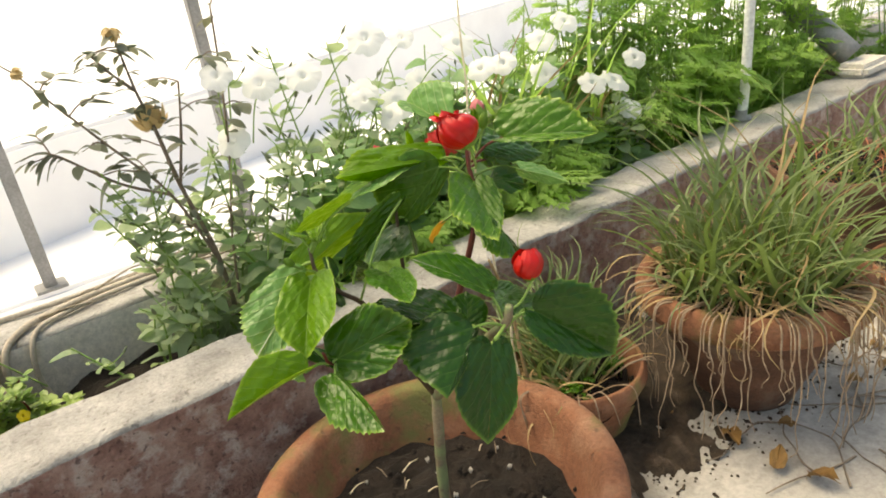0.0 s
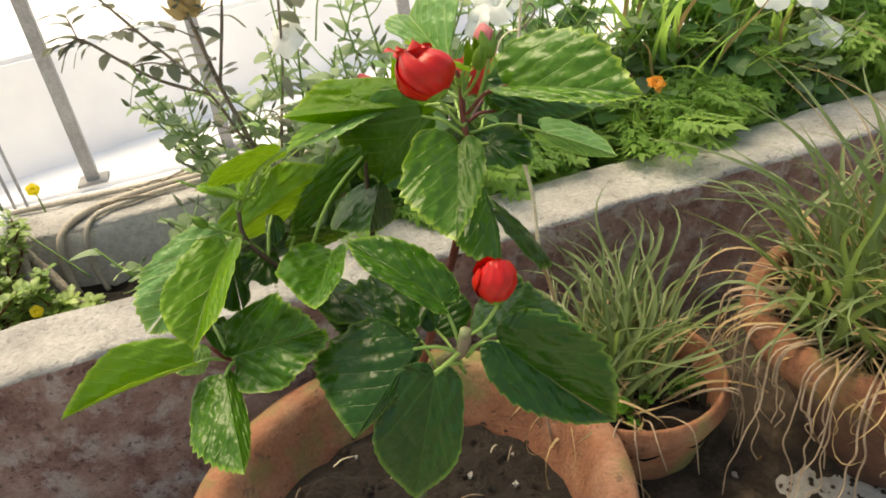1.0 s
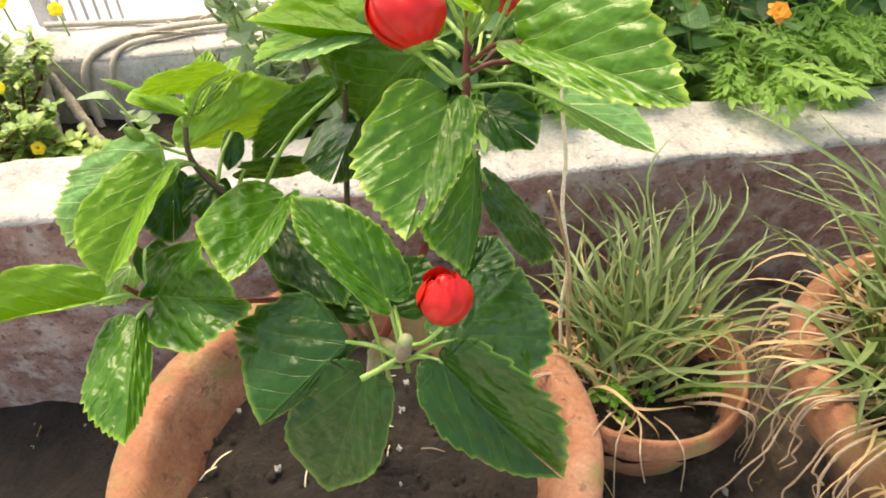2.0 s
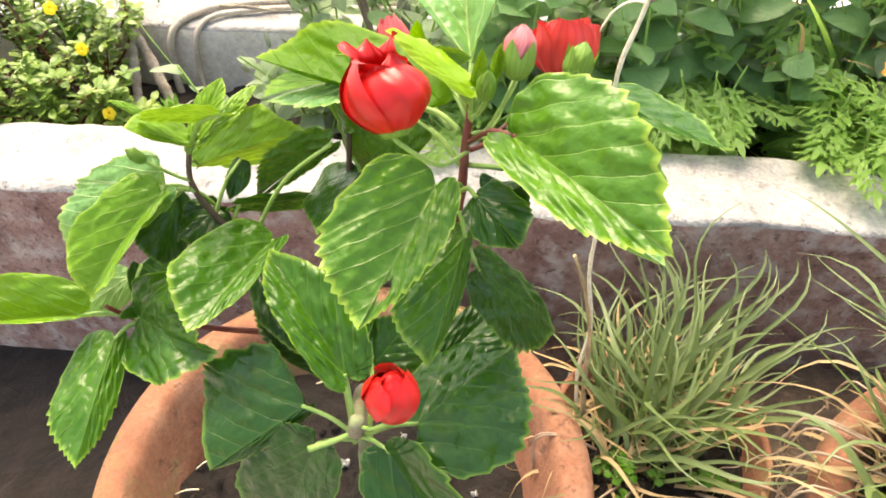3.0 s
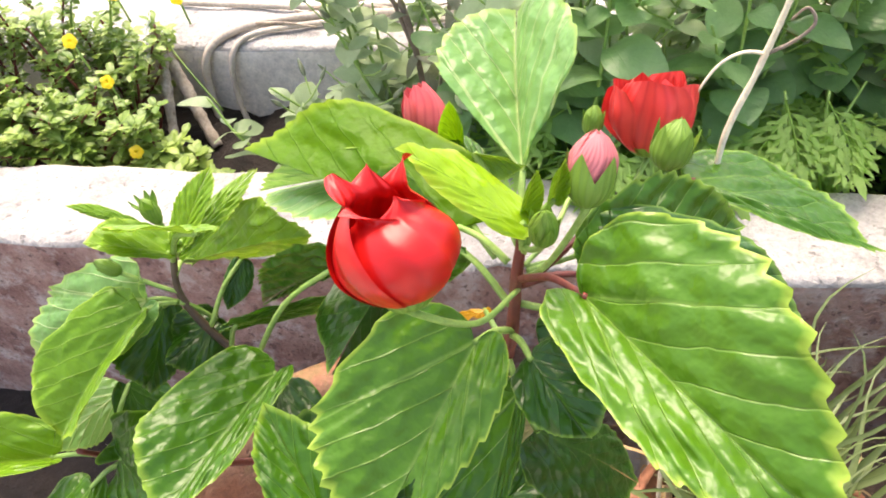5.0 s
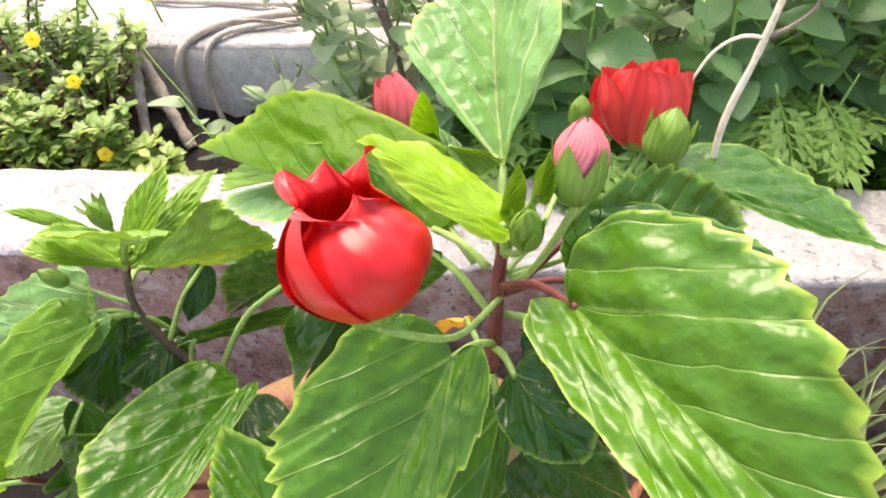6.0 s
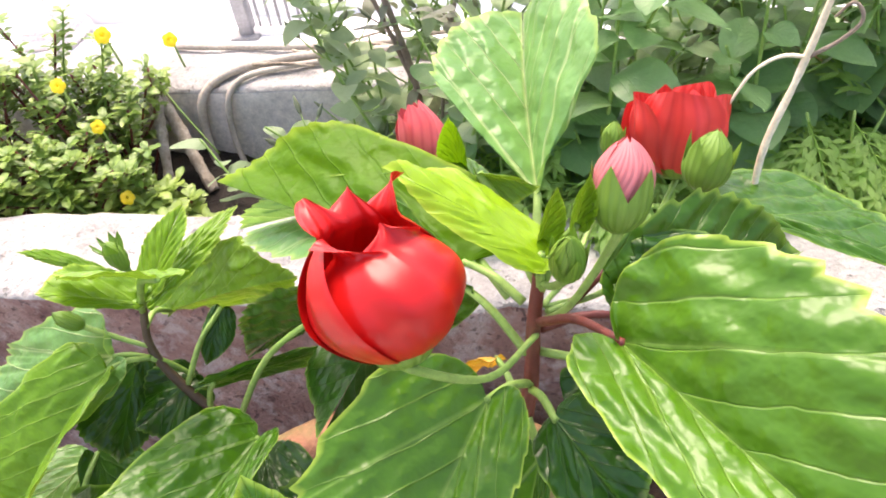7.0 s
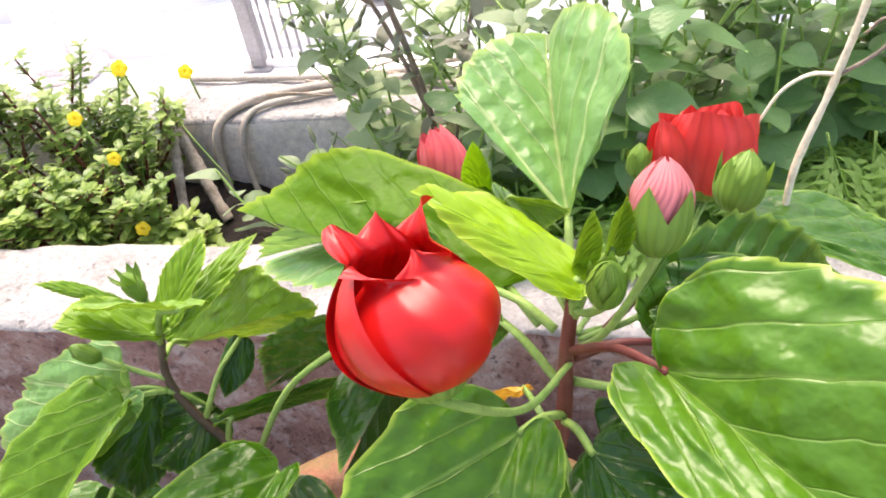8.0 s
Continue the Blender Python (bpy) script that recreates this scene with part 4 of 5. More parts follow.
def upright(at, along):
    """A pose at a point with +z along a way."""
    return Matrix.Translation(Vector(at)) @ Vector(along).to_track_quat("Z", "Y").to_matrix().to_4x4()


def flower_bud(label, at, tip, radius, mat, foot, petals=5, flare=0.5, twist=0.9, overlap=0.10, sepal=0.45, spin=0.0, calyx_wide=0.8, tip_cut=0.25, bracts=True, belly=0.42, close=0.66, uneven=0.0, wrinkle=0.05, folds=4.2, inner=0, core=0.55, notch=0.45):
    """A bud with spiralled petals, a five-toothed calyx, thin bracts and a stalk down to its branch."""
    at, tip, foot = Vector(at), Vector(tip), Vector(foot)
    way = tip - at
    height = way.length
    m = upright(at, way)
    bud = part("flower_bud", lathe("flower_bud", [(0.0, 0), (radius * 0.3, 0.001), (radius * 0.5, height * 0.2), (radius * 0.5, height * 0.36), (radius * 0.48, height * (core - 0.2)), (radius * 0.3, height * (core - 0.05)), (0.0, height * core)], mat, 20), hibiscus, m, label)
    for k in range(inner):
        v, f, uv = petal_data(radius * 0.72, height * 0.97, spin + 0.6 + k * 2 * math.pi / inner, 1.25, twist * 1.2, flare * 0.35, overlap, 0.35, belly=belly, close=min(0.95, close + 0.15), wrinkle=wrinkle, folds=folds)
        part("petal", shape("petal", v, f, mat, uv), bud, m)
    for k in range(petals):
        tall = height * (1 - uneven * (0.0, 0.55, 0.15, 0.9, 0.3, 0.6, 0.2)[k % 7])
        v, f, uv = petal_data(radius, tall, spin + k * 2 * math.pi / petals, 2.6 * math.pi / petals / 1.35, twist, flare, overlap, tip_cut, belly=belly, close=close, wrinkle=wrinkle, folds=folds)
        me = shape("petal", v, f, mat, uv)
        part("petal", me, bud, m)
    if sepal:
        verts, faces, uvs = [], [], []
        sides, rows = 40, 10
        for i in range(rows + 1):
            for k in range(sides):
                w = 2 * math.pi * k / sides
                tooth = abs(((k / sides * 5) % 1.0) - 0.5) * 2
                q = i / rows * sepal * (notch + (1 - notch) * tooth)
                s = min(1.0, q / 0.42)
                r = radius * (0.30 + (1.10 * calyx_wide - 0.30) * math.sin(math.pi / 2 * s ** 0.7))
                r *= 1 + (0.05 * tooth * (i / rows) ** 3)
                verts.append((r * math.cos(w), r * math.sin(w), -0.002 + height * q))
                uvs.append((q, k / sides * 6.28))
        for i in range(rows):
            for k in range(sides):
                q = (k + 1) % sides
                faces.append((i * sides + k, i * sides + q, (i + 1) * sides + q, (i + 1) * sides + k))
        faces.append(tuple(range(sides))[::-1])
        part("calyx", shape("calyx", verts, faces, CALYX, uvs), bud, m, "green five-toothed calyx")
    if bracts:
        pieces = []
        for k in range(7):
            w = spin + k * 2 * math.pi / 7
            d = Vector((math.cos(w), math.sin(w), 0.9))
            pieces.append(moved(simple_leaf(radius * 0.9, radius * 0.22, -0.3), aim((0.3 * radius * math.cos(w), 0.3 * radius * math.sin(w), -0.001), d, (-math.cos(w), -math.sin(w), 1))))
        part("bract", merged("bract", pieces, CALYX), bud, m)
    back_way = way.normalized() * (foot - at).length * 0.35
    part("stalk", tube("stalk", [foot, (foot + at) / 2 - back_way * 0.5, at - way.normalized() * 0.004, at + way.normalized() * 0.001], 0.0010, 0.0014, STALK, 8, 6), bud)
    return bud


def crown_petal(radius, height, turn, span, twist, tall, flare, roll, rows=30, cols=10, seed=0):
    """A petal of the swelling bud along +z: it wraps the round body, narrows at the neck, and its pointed tip rolls outwards."""
    verts, uvs, faces = [], [], []
    neck = 0.78
    for i in range(rows + 1):
        q = i / rows
        free = max(0.0, (q - neck) / (1 - neck))
        body = 0.30 + 0.70 * math.sin(math.pi / 2 * min(1.0, q / 0.36)) ** 0.75 if q < 0.36 else 1 - 0.47 * (min(1.0, (q - 0.36) / (neck - 0.36))) ** 2.2
        for j in range(-cols, cols + 1):
            v = j / cols
            wide = span * (1 - free) ** 1.05 * (1 + 0.10 * math.sin(math.pi * q))
            w = turn + twist * q + v * wide
            fold = 0.032 * math.sin(5.5 * v + 3 * q + seed) * math.sin(math.pi * min(1, q * 1.2)) + 0.012 * math.sin(11 * v - 4 * q + 2 * seed) * q
            lip = roll * free ** 0.6 * abs(v) ** 2 * 0.5 + roll * 0.22 * max(0.0, (q - 0.52) / 0.48) * max(0.0, v) ** 3
            r = radius * (body + fold + 0.085 * v * (0.4 + q) + flare * free ** 1.7 + lip)
            z = height * (q * (1 - (1 - tall) * q) - 0.03 * free * abs(v) ** 2)
            verts.append((r * math.cos(w), r * math.sin(w), z))
            uvs.append((q, v))
    across = 2 * cols + 1
    for i in range(rows):
        for j in range(across - 1):
            a = i * across + j
            faces.append((a, a + 1, a + across + 1, a + across))
    return verts, faces, uvs


swelling = flower_bud("large swelling red bud with curled petal tips", (0.0195, -0.2735, 0.2800), (0.0092, -0.2545, 0.3165), 0.0176, RED, (0.049, -0.235, 0.243), petals=0, sepal=0.2, spin=3.6, calyx_wide=0.6, core=0.62)
swelling_pose = upright((0.0195, -0.2735, 0.2800), (-0.0103, 0.0190, 0.0365))
for k, (degrees, tall, flare, wide) in enumerate(((215, 1.0, 0.20, 0.95), (270, 0.99, 0.12, 0.9), (322, 1.0, 0.22, 0.95), (28, 0.80, 0.14, 0.95), (112, 0.79, -0.14, 1.1))):
    v, f, uv = crown_petal(0.0186, 0.0415, radians(degrees) + 1.0, wide, -1.0, tall, flare, 0.09, seed=k)
    part("petal", shape("petal", v, f, RED, uv), swelling, swelling_pose)
flower_bud("small red bud just opening", (0.020, -0.341, 0.1635), (0.0215, -0.336, 0.1920), 0.0122, RED, (0.000, -0.331, 0.135), flare=0.25, twist=1.3, overlap=0.22, sepal=0.3, spin=1.2, calyx_wide=0.7, close=0.72, belly=0.55, tip_cut=0.12, uneven=0.12, inner=5, core=0.93)
flower_bud("green bud with pink petals showing at its tip", (0.0705, -0.2335, 0.2865), (0.0725, -0.2235, 0.3075), 0.0073, PINK, (0.049, -0.233, 0.246), flare=0.05, twist=1.2, overlap=0.08, sepal=0.80, spin=0.2, calyx_wide=1.0, close=0.97, belly=0.56, tip_cut=0.10, notch=0.52, inner=3)
flower_bud("small round ribbed green bud", (0.106, -0.164, 0.2465), (0.1105, -0.157, 0.2660), 0.0078, CALYX, (0.052, -0.228, 0.246), close=0.97, flare=0.02, twist=0.7, overlap=0.05, sepal=0.95, spin=0.9, calyx_wide=1.02, core=0.96)
flower_bud("closed crumpled red flower past its bloom", (0.1040, -0.1250, 0.2235), (0.1030, -0.1110, 0.2580), 0.0180, RED_FADED, (0.052, -0.226, 0.246), petals=5, flare=0.14, twist=0.35, overlap=0.24, sepal=0.3, spin=0.9, calyx_wide=0.7, tip_cut=0.10, belly=0.66, close=0.16, uneven=0.16, wrinkle=0.12, folds=9.0, inner=4)
flower_bud("slim pinkish red bud", (0.0050, -0.148, 0.2440), (-0.0055, -0.137, 0.2670), 0.0088, ROSY, (-0.021, -0.194, 0.222), flare=0.18, twist=1.1, overlap=0.16, sepal=0.35, spin=0.1, calyx_wide=0.8, inner=3, core=0.8)
flower_bud("tiny closed green flower bud", (0.076, -0.130, 0.2380), (0.077, -0.127, 0.2510), 0.0045, CALYX, (0.051, -0.229, 0.25), close=0.97, flare=0.02, sepal=0.95, spin=0.9, calyx_wide=1.0, core=0.96)
flower_bud("tiny closed green flower bud", (0.0575, -0.250, 0.2850), (0.058, -0.255, 0.3010), 0.0042, CALYX, (0.050, -0.231, 0.262), close=0.97, flare=0.02, sepal=0.95, spin=0.3, calyx_wide=1.0, core=0.96)
flower_bud("tiny closed green flower bud", (-0.146, -0.204, 0.2030), (-0.1535, -0.206, 0.2120), 0.0034, CALYX, (-0.1225, -0.200, 0.185), close=0.97, flare=0.02, sepal=0.95, spin=0.3, calyx_wide=1.0, core=0.96)
spiky = flower_bud("tiny green bud with long spread bracts", (-0.126, -0.186, 0.2210), (-0.1310, -0.184, 0.2330), 0.0040, CALYX, (-0.121, -0.192, 0.207), close=0.97, flare=0.02, sepal=0.8, spin=0.3, calyx_wide=0.8, core=0.96)
for k in range(7):
    w = k * 0.9
    d = Vector((-0.4 + 0.7 * math.cos(w), 0.15 + 0.7 * math.sin(w), 1.1))
    part("long_bract", shape("long_bract", *moved(simple_leaf(0.015, 0.0034, -0.15), aim((-0.1265, -0.186, 0.2215), d))[:2], CALYX), spiky)
for k in range(6):
    w = k * 1.05
    d = (0.5 * math.cos(w), 0.5 * math.sin(w), 1.0)
    part("stipule", shape("stipule", *moved(simple_leaf(0.016, 0.003, 0.1), aim((0.050, -0.231, 0.262 + 0.003 * (k % 3)), d))[:2], STALK), hibiscus)


# ---- blades in the pots ----
def blade_data(length, width, arch, seed, rows=14, limp=0.0, wild=0.08):
    """A grass blade from the origin, rising along +z and arching towards +y."""
    rng = random.Random(seed)
    ph = rng.uniform(0, 6.28)
    verts, uvs, faces = [], [], []
    y = z = 0.0
    for i in range(rows + 1):
        u = i / rows
        angle = arch * (0.15 + u ** 1.3) + limp * u * u
        if i:
            y += math.sin(angle) * length / rows
            z += math.cos(angle) * length / rows
        w = width * 0.5 * (min(1.0, 0.6 + u * 2) * (1 - u ** 2.2) + 0.03)
        x = length * u * (wild * math.sin(2.6 * u + ph) + 0.4 * wild * math.sin(8 * u + 2 * ph))
        tw = 0.7 * math.sin(2.4 * u + ph)
        for v in (-1, 0, 1):
            lift = 0.35 * w * abs(v)
            verts.append((x + v * w * math.cos(tw), y + v * w * math.sin(tw) * 0.6 - math.cos(angle) * lift, z + math.sin(angle) * lift))
            uvs.append((u, v * 0.9))
    for i in range(rows):
        for j in range(2):
            a = i * 3 + j
            faces.append((a, a + 1, a + 4, a + 3))
    return verts, faces, uvs


def blade_kinds(prefix, mat, length, width, arch, limp=0.0, count=10, seed=0, wild=0.08):
    rng = random.Random(seed)
    kinds = []
    for k in range(count):
        d = blade_data(length * rng.uniform(0.7, 1.15), width * rng.uniform(0.7, 1.2), arch * rng.uniform(0.5, 1.4), seed * 100 + k, limp=limp * rng.uniform(0.3, 1.2), wild=wild)
        kinds.append(shape(prefix, d[0], d[1], mat, d[2]))
    return kinds


def tuft(label, at, spread, greens, dries, n_green, n_dry, seed, tilt=0.9, lean=None):
    """A tuft of blades, each an object; pots hold the roots."""
    rng = random.Random(seed)
    plant = thing("grass_plant", label, "plant", at)
    for kinds, n in ((greens, n_green), (dries, n_dry)):
        for _ in range(n):
            w = rng.uniform(0, 2 * math.pi)
            r = spread * math.sqrt(rng.random())
            out = w + rng.gauss(0, 1.3) if lean is None else lean + rng.gauss(0, 1.1)
            m = Matrix.Translation((at[0] + r * math.cos(w), at[1] + r * math.sin(w), at[2] - 0.006))
            tip = tilt * (0.15 + r / spread) * rng.uniform(0.1, 0.9)
            m = m @ Matrix.Rotation(out - math.pi / 2, 4, "Z") @ Matrix.Rotation(-tip, 4, "X") @ Matrix.Scale(rng.uniform(0.6, 1.15), 4)
            part("blade", rng.choice(kinds), plant, m)
    return plant


green_blade = blade_kinds("blade", BLADE, 0.250, 0.0082, 0.42, 0.9, 14, 1, 0.13) + blade_kinds("blade", BLADE, 0.20, 0.0082, 0.8, 1.4, 14, 54, 0.20)
short_blade = blade_kinds("blade", BLADE, 0.18, 0.0066, 0.5, 0.7, 20, 2, 0.17)
wide_straw = blade_kinds("blade", STRAW, 0.15, 0.0048, 1.0, 1.6, 12, 6, 0.2)
dry_blade = blade_kinds("blade", STRAW, 0.17, 0.0048, 1.4, 1.3, 16, 3, 0.2)
rust_blade = blade_kinds("blade", RUST, 0.10, 0.0030, 1.4, 1.2, 8, 4)
spider = tuft("dense tuft of arching striped blades with dry straw ends", (*SPIDER, -0.037), 0.108, green_blade, dry_blade, 270, 130, 21, 0.50)
grass = tuft("clump of thin upright grass blades mixed with straw", (0.222, -0.158, -0.132), 0.052, short_blade, wide_straw, 150, 60, 22, 0.7, 1.1)
straw_curl = blade_kinds("blade", STRAW, 0.11, 0.0040, 2.2, 1.8, 10, 31, 0.3)
for kinds, at, n, spread in ((straw_curl, (0.225, -0.180, -0.132), 110, 0.088), (straw_curl, (*SPIDER, -0.030), 170, 0.146)):
    curl_rng = random.Random(n)
    for _ in range(n):
        w, r = curl_rng.uniform(1.5, 4.0) if n == 110 else curl_rng.uniform(0, 6.283), spread * curl_rng.uniform(0.5, 1.0)
        m = Matrix.Translation((at[0] + r * math.cos(w), at[1] + r * math.sin(w), at[2] - 0.004)) @ Matrix.Rotation(curl_rng.uniform(0, 6.283), 4, "Z") @ Matrix.Rotation(-curl_rng.uniform(0.1, 0.9), 4, "X") @ Matrix.Scale(curl_rng.uniform(0.6, 1.2), 4)
        part("blade", curl_rng.choice(kinds), grass if n == 110 else spider, m)
tuft("straggling tuft of green and rust-red blades", (0.93, -0.21, -0.023), 0.11, short_blade, rust_blade, 70, 80, 23, 1.1)

tall_blade = blade_kinds("blade", BLADE, 0.33, 0.0085, 0.30, 0.9, 6, 51, 0.12)
tall_straw = blade_kinds("blade", STRAW, 0.30, 0.0060, 0.4, 1.2, 5, 52, 0.16)
rng = random.Random(41)
for k in range(20):
    m = Matrix.Translation((SPIDER[0] + rng.gauss(0.030, 0.035), SPIDER[1] + rng.gauss(0.0, 0.035), -0.043)) @ Matrix.Rotation(rng.uniform(0, 6.283), 4, "Z") @ Matrix.Rotation(-rng.uniform(0.0, 0.25), 4, "X")
    part("blade", rng.choice(tall_blade if k % 2 else tall_straw), spider, m)
rng = random.Random(40)
for k in range(58):
    w = rng.uniform(2.2, 6.1)
    r = 0.154 + rng.uniform(0.0, 0.010)
    x, y = SPIDER[0] + r * math.cos(w), SPIDER[1] + r * math.sin(w)
    drop = rng.choice((rng.uniform(0.03, 0.07), rng.uniform(0.05, 0.12), rng.uniform(0.12, 0.18)))
    dx, dy = math.cos(w), math.sin(w)
    sway = rng.gauss(0, 0.02)
    pts = [(x - 0.05 * dx, y - 0.05 * dy, -0.028 + rng.uniform(0, 0.03)), (x + 0.004 * dx, y + 0.004 * dy, -0.010), (x + 0.013 * dx, y + 0.013 * dy, -0.043)]
    for i in range(1, 6):
        pts.append((x + 0.012 * dx + sway * i / 5 + rng.gauss(0, 0.0028), y + 0.014 * dy + rng.gauss(0, 0.003), max(-0.198, -0.043 - drop * i / 5)))
    part("root", tube("root", pts, rng.uniform(0.0009, 0.0015), 0.0006, ROOT, 5, 4, 0.2, k), spider)
for k in range(9):
    w = rng.uniform(3.2, 6.2)
    x, y = 0.225 + 0.092 * math.cos(w), -0.18 + 0.092 * math.sin(w)
    pts = [(0.225 + 0.05 * math.cos(w), -0.18 + 0.05 * math.sin(w), -0.125), (x - 0.012 * math.cos(w), y - 0.012 * math.sin(w), -0.100), (x + 0.018 * math.cos(w), y + 0.018 * math.sin(w), -0.092 - 0.01 * rng.random()), (x + 0.02 * math.cos(w + 0.5), y + 0.02 * math.sin(w + 0.5), -0.13 - 0.06 * rng.random())]
    part("root", tube("root", pts, 0.0012, 0.0007, ROOT, 5, 5, 0.2, k), grass)

# clover in the small pot
clover = thing("clover", "tiny bright green clover on the potting soil", "plant", (0.20, -0.245, -0.13))
lobe = simple_leaf(0.009, 0.009, 0.05, 0.2, 5, 2, 0.6)
clover_leaf = merged("leaflet", [moved(lobe, Matrix.Rotation(k * 2.094, 4, "Z")) for k in range(3)], LIT)
for k in range(22):
    x, y = (0.189 + rng.gauss(0, 0.012), -0.208 + rng.gauss(0, 0.010)) if k < 12 else (0.268 + rng.gauss(0, 0.009), -0.213 + rng.gauss(0, 0.009))
    z = -0.118 + rng.uniform(0, 0.012)
    part("leaflet", clover_leaf, clover, Matrix.Translation((x, y, z)) @ Matrix.Rotation(rng.uniform(0, 6), 4, "Z") @ Matrix.Rotation(rng.uniform(-0.3, 0.5), 4, "X"))
    part("stalk", tube("stalk", [(x, y, -0.14), (x + 0.001, y, (z - 0.14) / 2), (x, y, z)], 0.0006, 0.0005, STALK, 4, 2), clover)

# dry flower stalk with a curling tendril
dry_stalk = thing("dry_stalk", "tall pale dry stalk with a curled tendril", "plant", (0.158, -0.150, -0.13))
part("stem", tube("stem", [(0.158, -0.150, -0.14), (0.149, -0.147, -0.06), (0.152, -0.143, 0.0), (0.143, -0.137, 0.06), (0.142, -0.134, 0.11), (0.136, -0.129, 0.16), (0.137, -0.127, 0.20), (0.139, -0.120, 0.232), (0.148, -0.112, 0.262), (0.155, -0.107, 0.30), (0.158, -0.103, 0.35), (0.163, -0.100, 0.41)], 0.0019, 0.0012, PALE_TWIG, 6, 7, 0.15, 3), dry_stalk)
part("side_stem", tube("side_stem", [(0.166, -0.158, -0.14), (0.155, -0.156, -0.07), (0.151, -0.150, 0.0), (0.140, -0.146, 0.05), (0.128, -0.144, 0.085)], 0.0024, 0.0016, STRAW_STALK, 6, 6, 0.2, 5), dry_stalk)
part("tendril", tube("tendril", [(0.150, -0.111, 0.268), (0.140, -0.110, 0.268), (0.130, -0.112, 0.262), (0.122, -0.115, 0.248)], 0.0009, 0.0006, PALE_TWIG, 5, 6), dry_stalk)
part("tendril", tube("tendril", [(0.150, -0.111, 0.268), (0.160, -0.110, 0.274), (0.166, -0.110, 0.282), (0.162, -0.108, 0.288), (0.157, -0.107, 0.282)], 0.0010, 0.0006, TWIG, 5, 6), dry_stalk)

# ---- the planter bed ----
def oval_kinds(mat, length, width, count, seed, peak=0.42, droop=0.2):
    rng = random.Random(seed)
    out = []
    for k in range(count):
        d = simple_leaf(length * rng.uniform(0.7, 1.2), width * rng.uniform(0.75, 1.15), droop * rng.uniform(0, 2.4), rng.uniform(0.02, 0.28), 10, 3, peak)
        out.append(shape("leaf", d[0], d[1], mat, d[2]))
    return out


grey_oval = oval_kinds(GREYGREEN, 0.034, 0.025, 8, 5)
broad_oval = oval_kinds(BROAD, 0.062, 0.046, 8, 6)
rose_oval = oval_kinds(ROSE_LEAF, 0.032, 0.017, 8, 7)


def trumpet(label_mat, size):
    """A five-lobed open flower facing +z, with a funnel below."""
    rows, sides = 9, 50
    verts, uvs, faces = [], [], []
    for i in range(rows + 1):
        u = i / rows
        for k in range(sides):
            w = 2 * math.pi * k / sides
            limb = max(0.0, (u - 0.42) / 0.58)
            lobe = 1 - 0.20 * limb ** 2 * (1 - abs(math.cos(2.5 * w)) ** 0.6)
            r = size * (0.05 + 0.11 * min(1.0, u / 0.42) ** 2 + 0.84 * limb * lobe)
            z = size * (-0.95 * (1 - min(1.0, u / 0.5)) ** 1.3 + 0.05 * math.sin(5 * w) * limb ** 2 + 0.03 * math.sin(13 * w) * limb ** 3 - 0.16 * limb ** 2)
            verts.append((r * math.cos(w), r * math.sin(w), z))
            uvs.append((u, w))
    for i in range(rows):
        for k in range(sides):
            q = (k + 1) % sides
            faces.append((i * sides + k, i * sides + q, (i + 1) * sides + q, (i + 1) * sides + k))
    return shape("flower", verts, faces, label_mat, uvs)


white_flower = [trumpet(WHITE, s) for s in (0.030, 0.026, 0.022)]
yellow_flower = [trumpet(GOLD, s) for s in (0.0092, 0.0080)]


def shrub(name, label, foot, tops, leaves, rng_seed, leaf_step=0.022, leaf_scale=1.0, stem_r=0.0022, mat=STALK, start=0.1, buds=0.5, side=0.03):
    """Thin leaning stems with paired leaves, smaller towards the top, and small buds on side twigs."""
    rng = random.Random(rng_seed)
    plant = thing(name, label, "plant", foot)
    for top in tops:
        f, t = np.array(foot), np.array(top)
        f = f + np.array((rng.gauss(0, 0.012), rng.gauss(0, 0.012), 0))
        mid = f + (t - f) * 0.5 + np.array((rng.gauss(0, 0.014), rng.gauss(0, 0.014), 0.01))
        line = spline([f - (0, 0, 0.015), mid, t], 12)
        part("stem", shape("stem", *tube_data(line, stem_r, stem_r * 0.5, 6, 0.1, rng_seed), mat), plant)
        length = np.linalg.norm(t - f)
        n = max(3, int(length / leaf_step))
        spin = rng.uniform(0, 6.28)
        for k in range(n):
            u = start + (1 - start) * (k + rng.uniform(0, 0.6)) / n
            if u > 1:
                continue
            p = line[min(len(line) - 1, int(u * (len(line) - 1)))]
            spin += math.pi / 2 + rng.gauss(0, 0.3)
            for q in (0, math.pi):
                if rng.random() < 0.12:
                    continue
                w = spin + q
                d = (math.cos(w), math.sin(w), rng.uniform(-0.2, 0.75))
                size = leaf_scale * (1.08 - 0.52 * u) * rng.uniform(0.65, 1.2)
                part("leaf", rng.choice(leaves), plant, aim(p, d, (0, 0, 1), size) @ Matrix.Rotation(rng.gauss(0, 0.35), 4, "Y"))
            if u > 0.45 and rng.random() < buds:
                w = rng.uniform(0, 6.28)
                tip = p + np.array((math.cos(w) * side, math.sin(w) * side, rng.uniform(0.01, 0.04)))
                part("twig", shape("twig", *tube_data([p, (p + tip) / 2 + (0, 0, -0.003), tip], stem_r * 0.45, stem_r * 0.35, 5), mat), plant)
                part("bud", BUD, plant, upright(tip, (math.cos(w), math.sin(w), 1.2)) @ Matrix.Scale(rng.uniform(0.7, 1.3), 4))
    return plant


BUD = lathe("bud", [(0.0, -0.002), (0.0017, 0.0), (0.0024, 0.004), (0.0021, 0.008), (0.0010, 0.013), (0.0, 0.016)], DARK_BUD, 8)


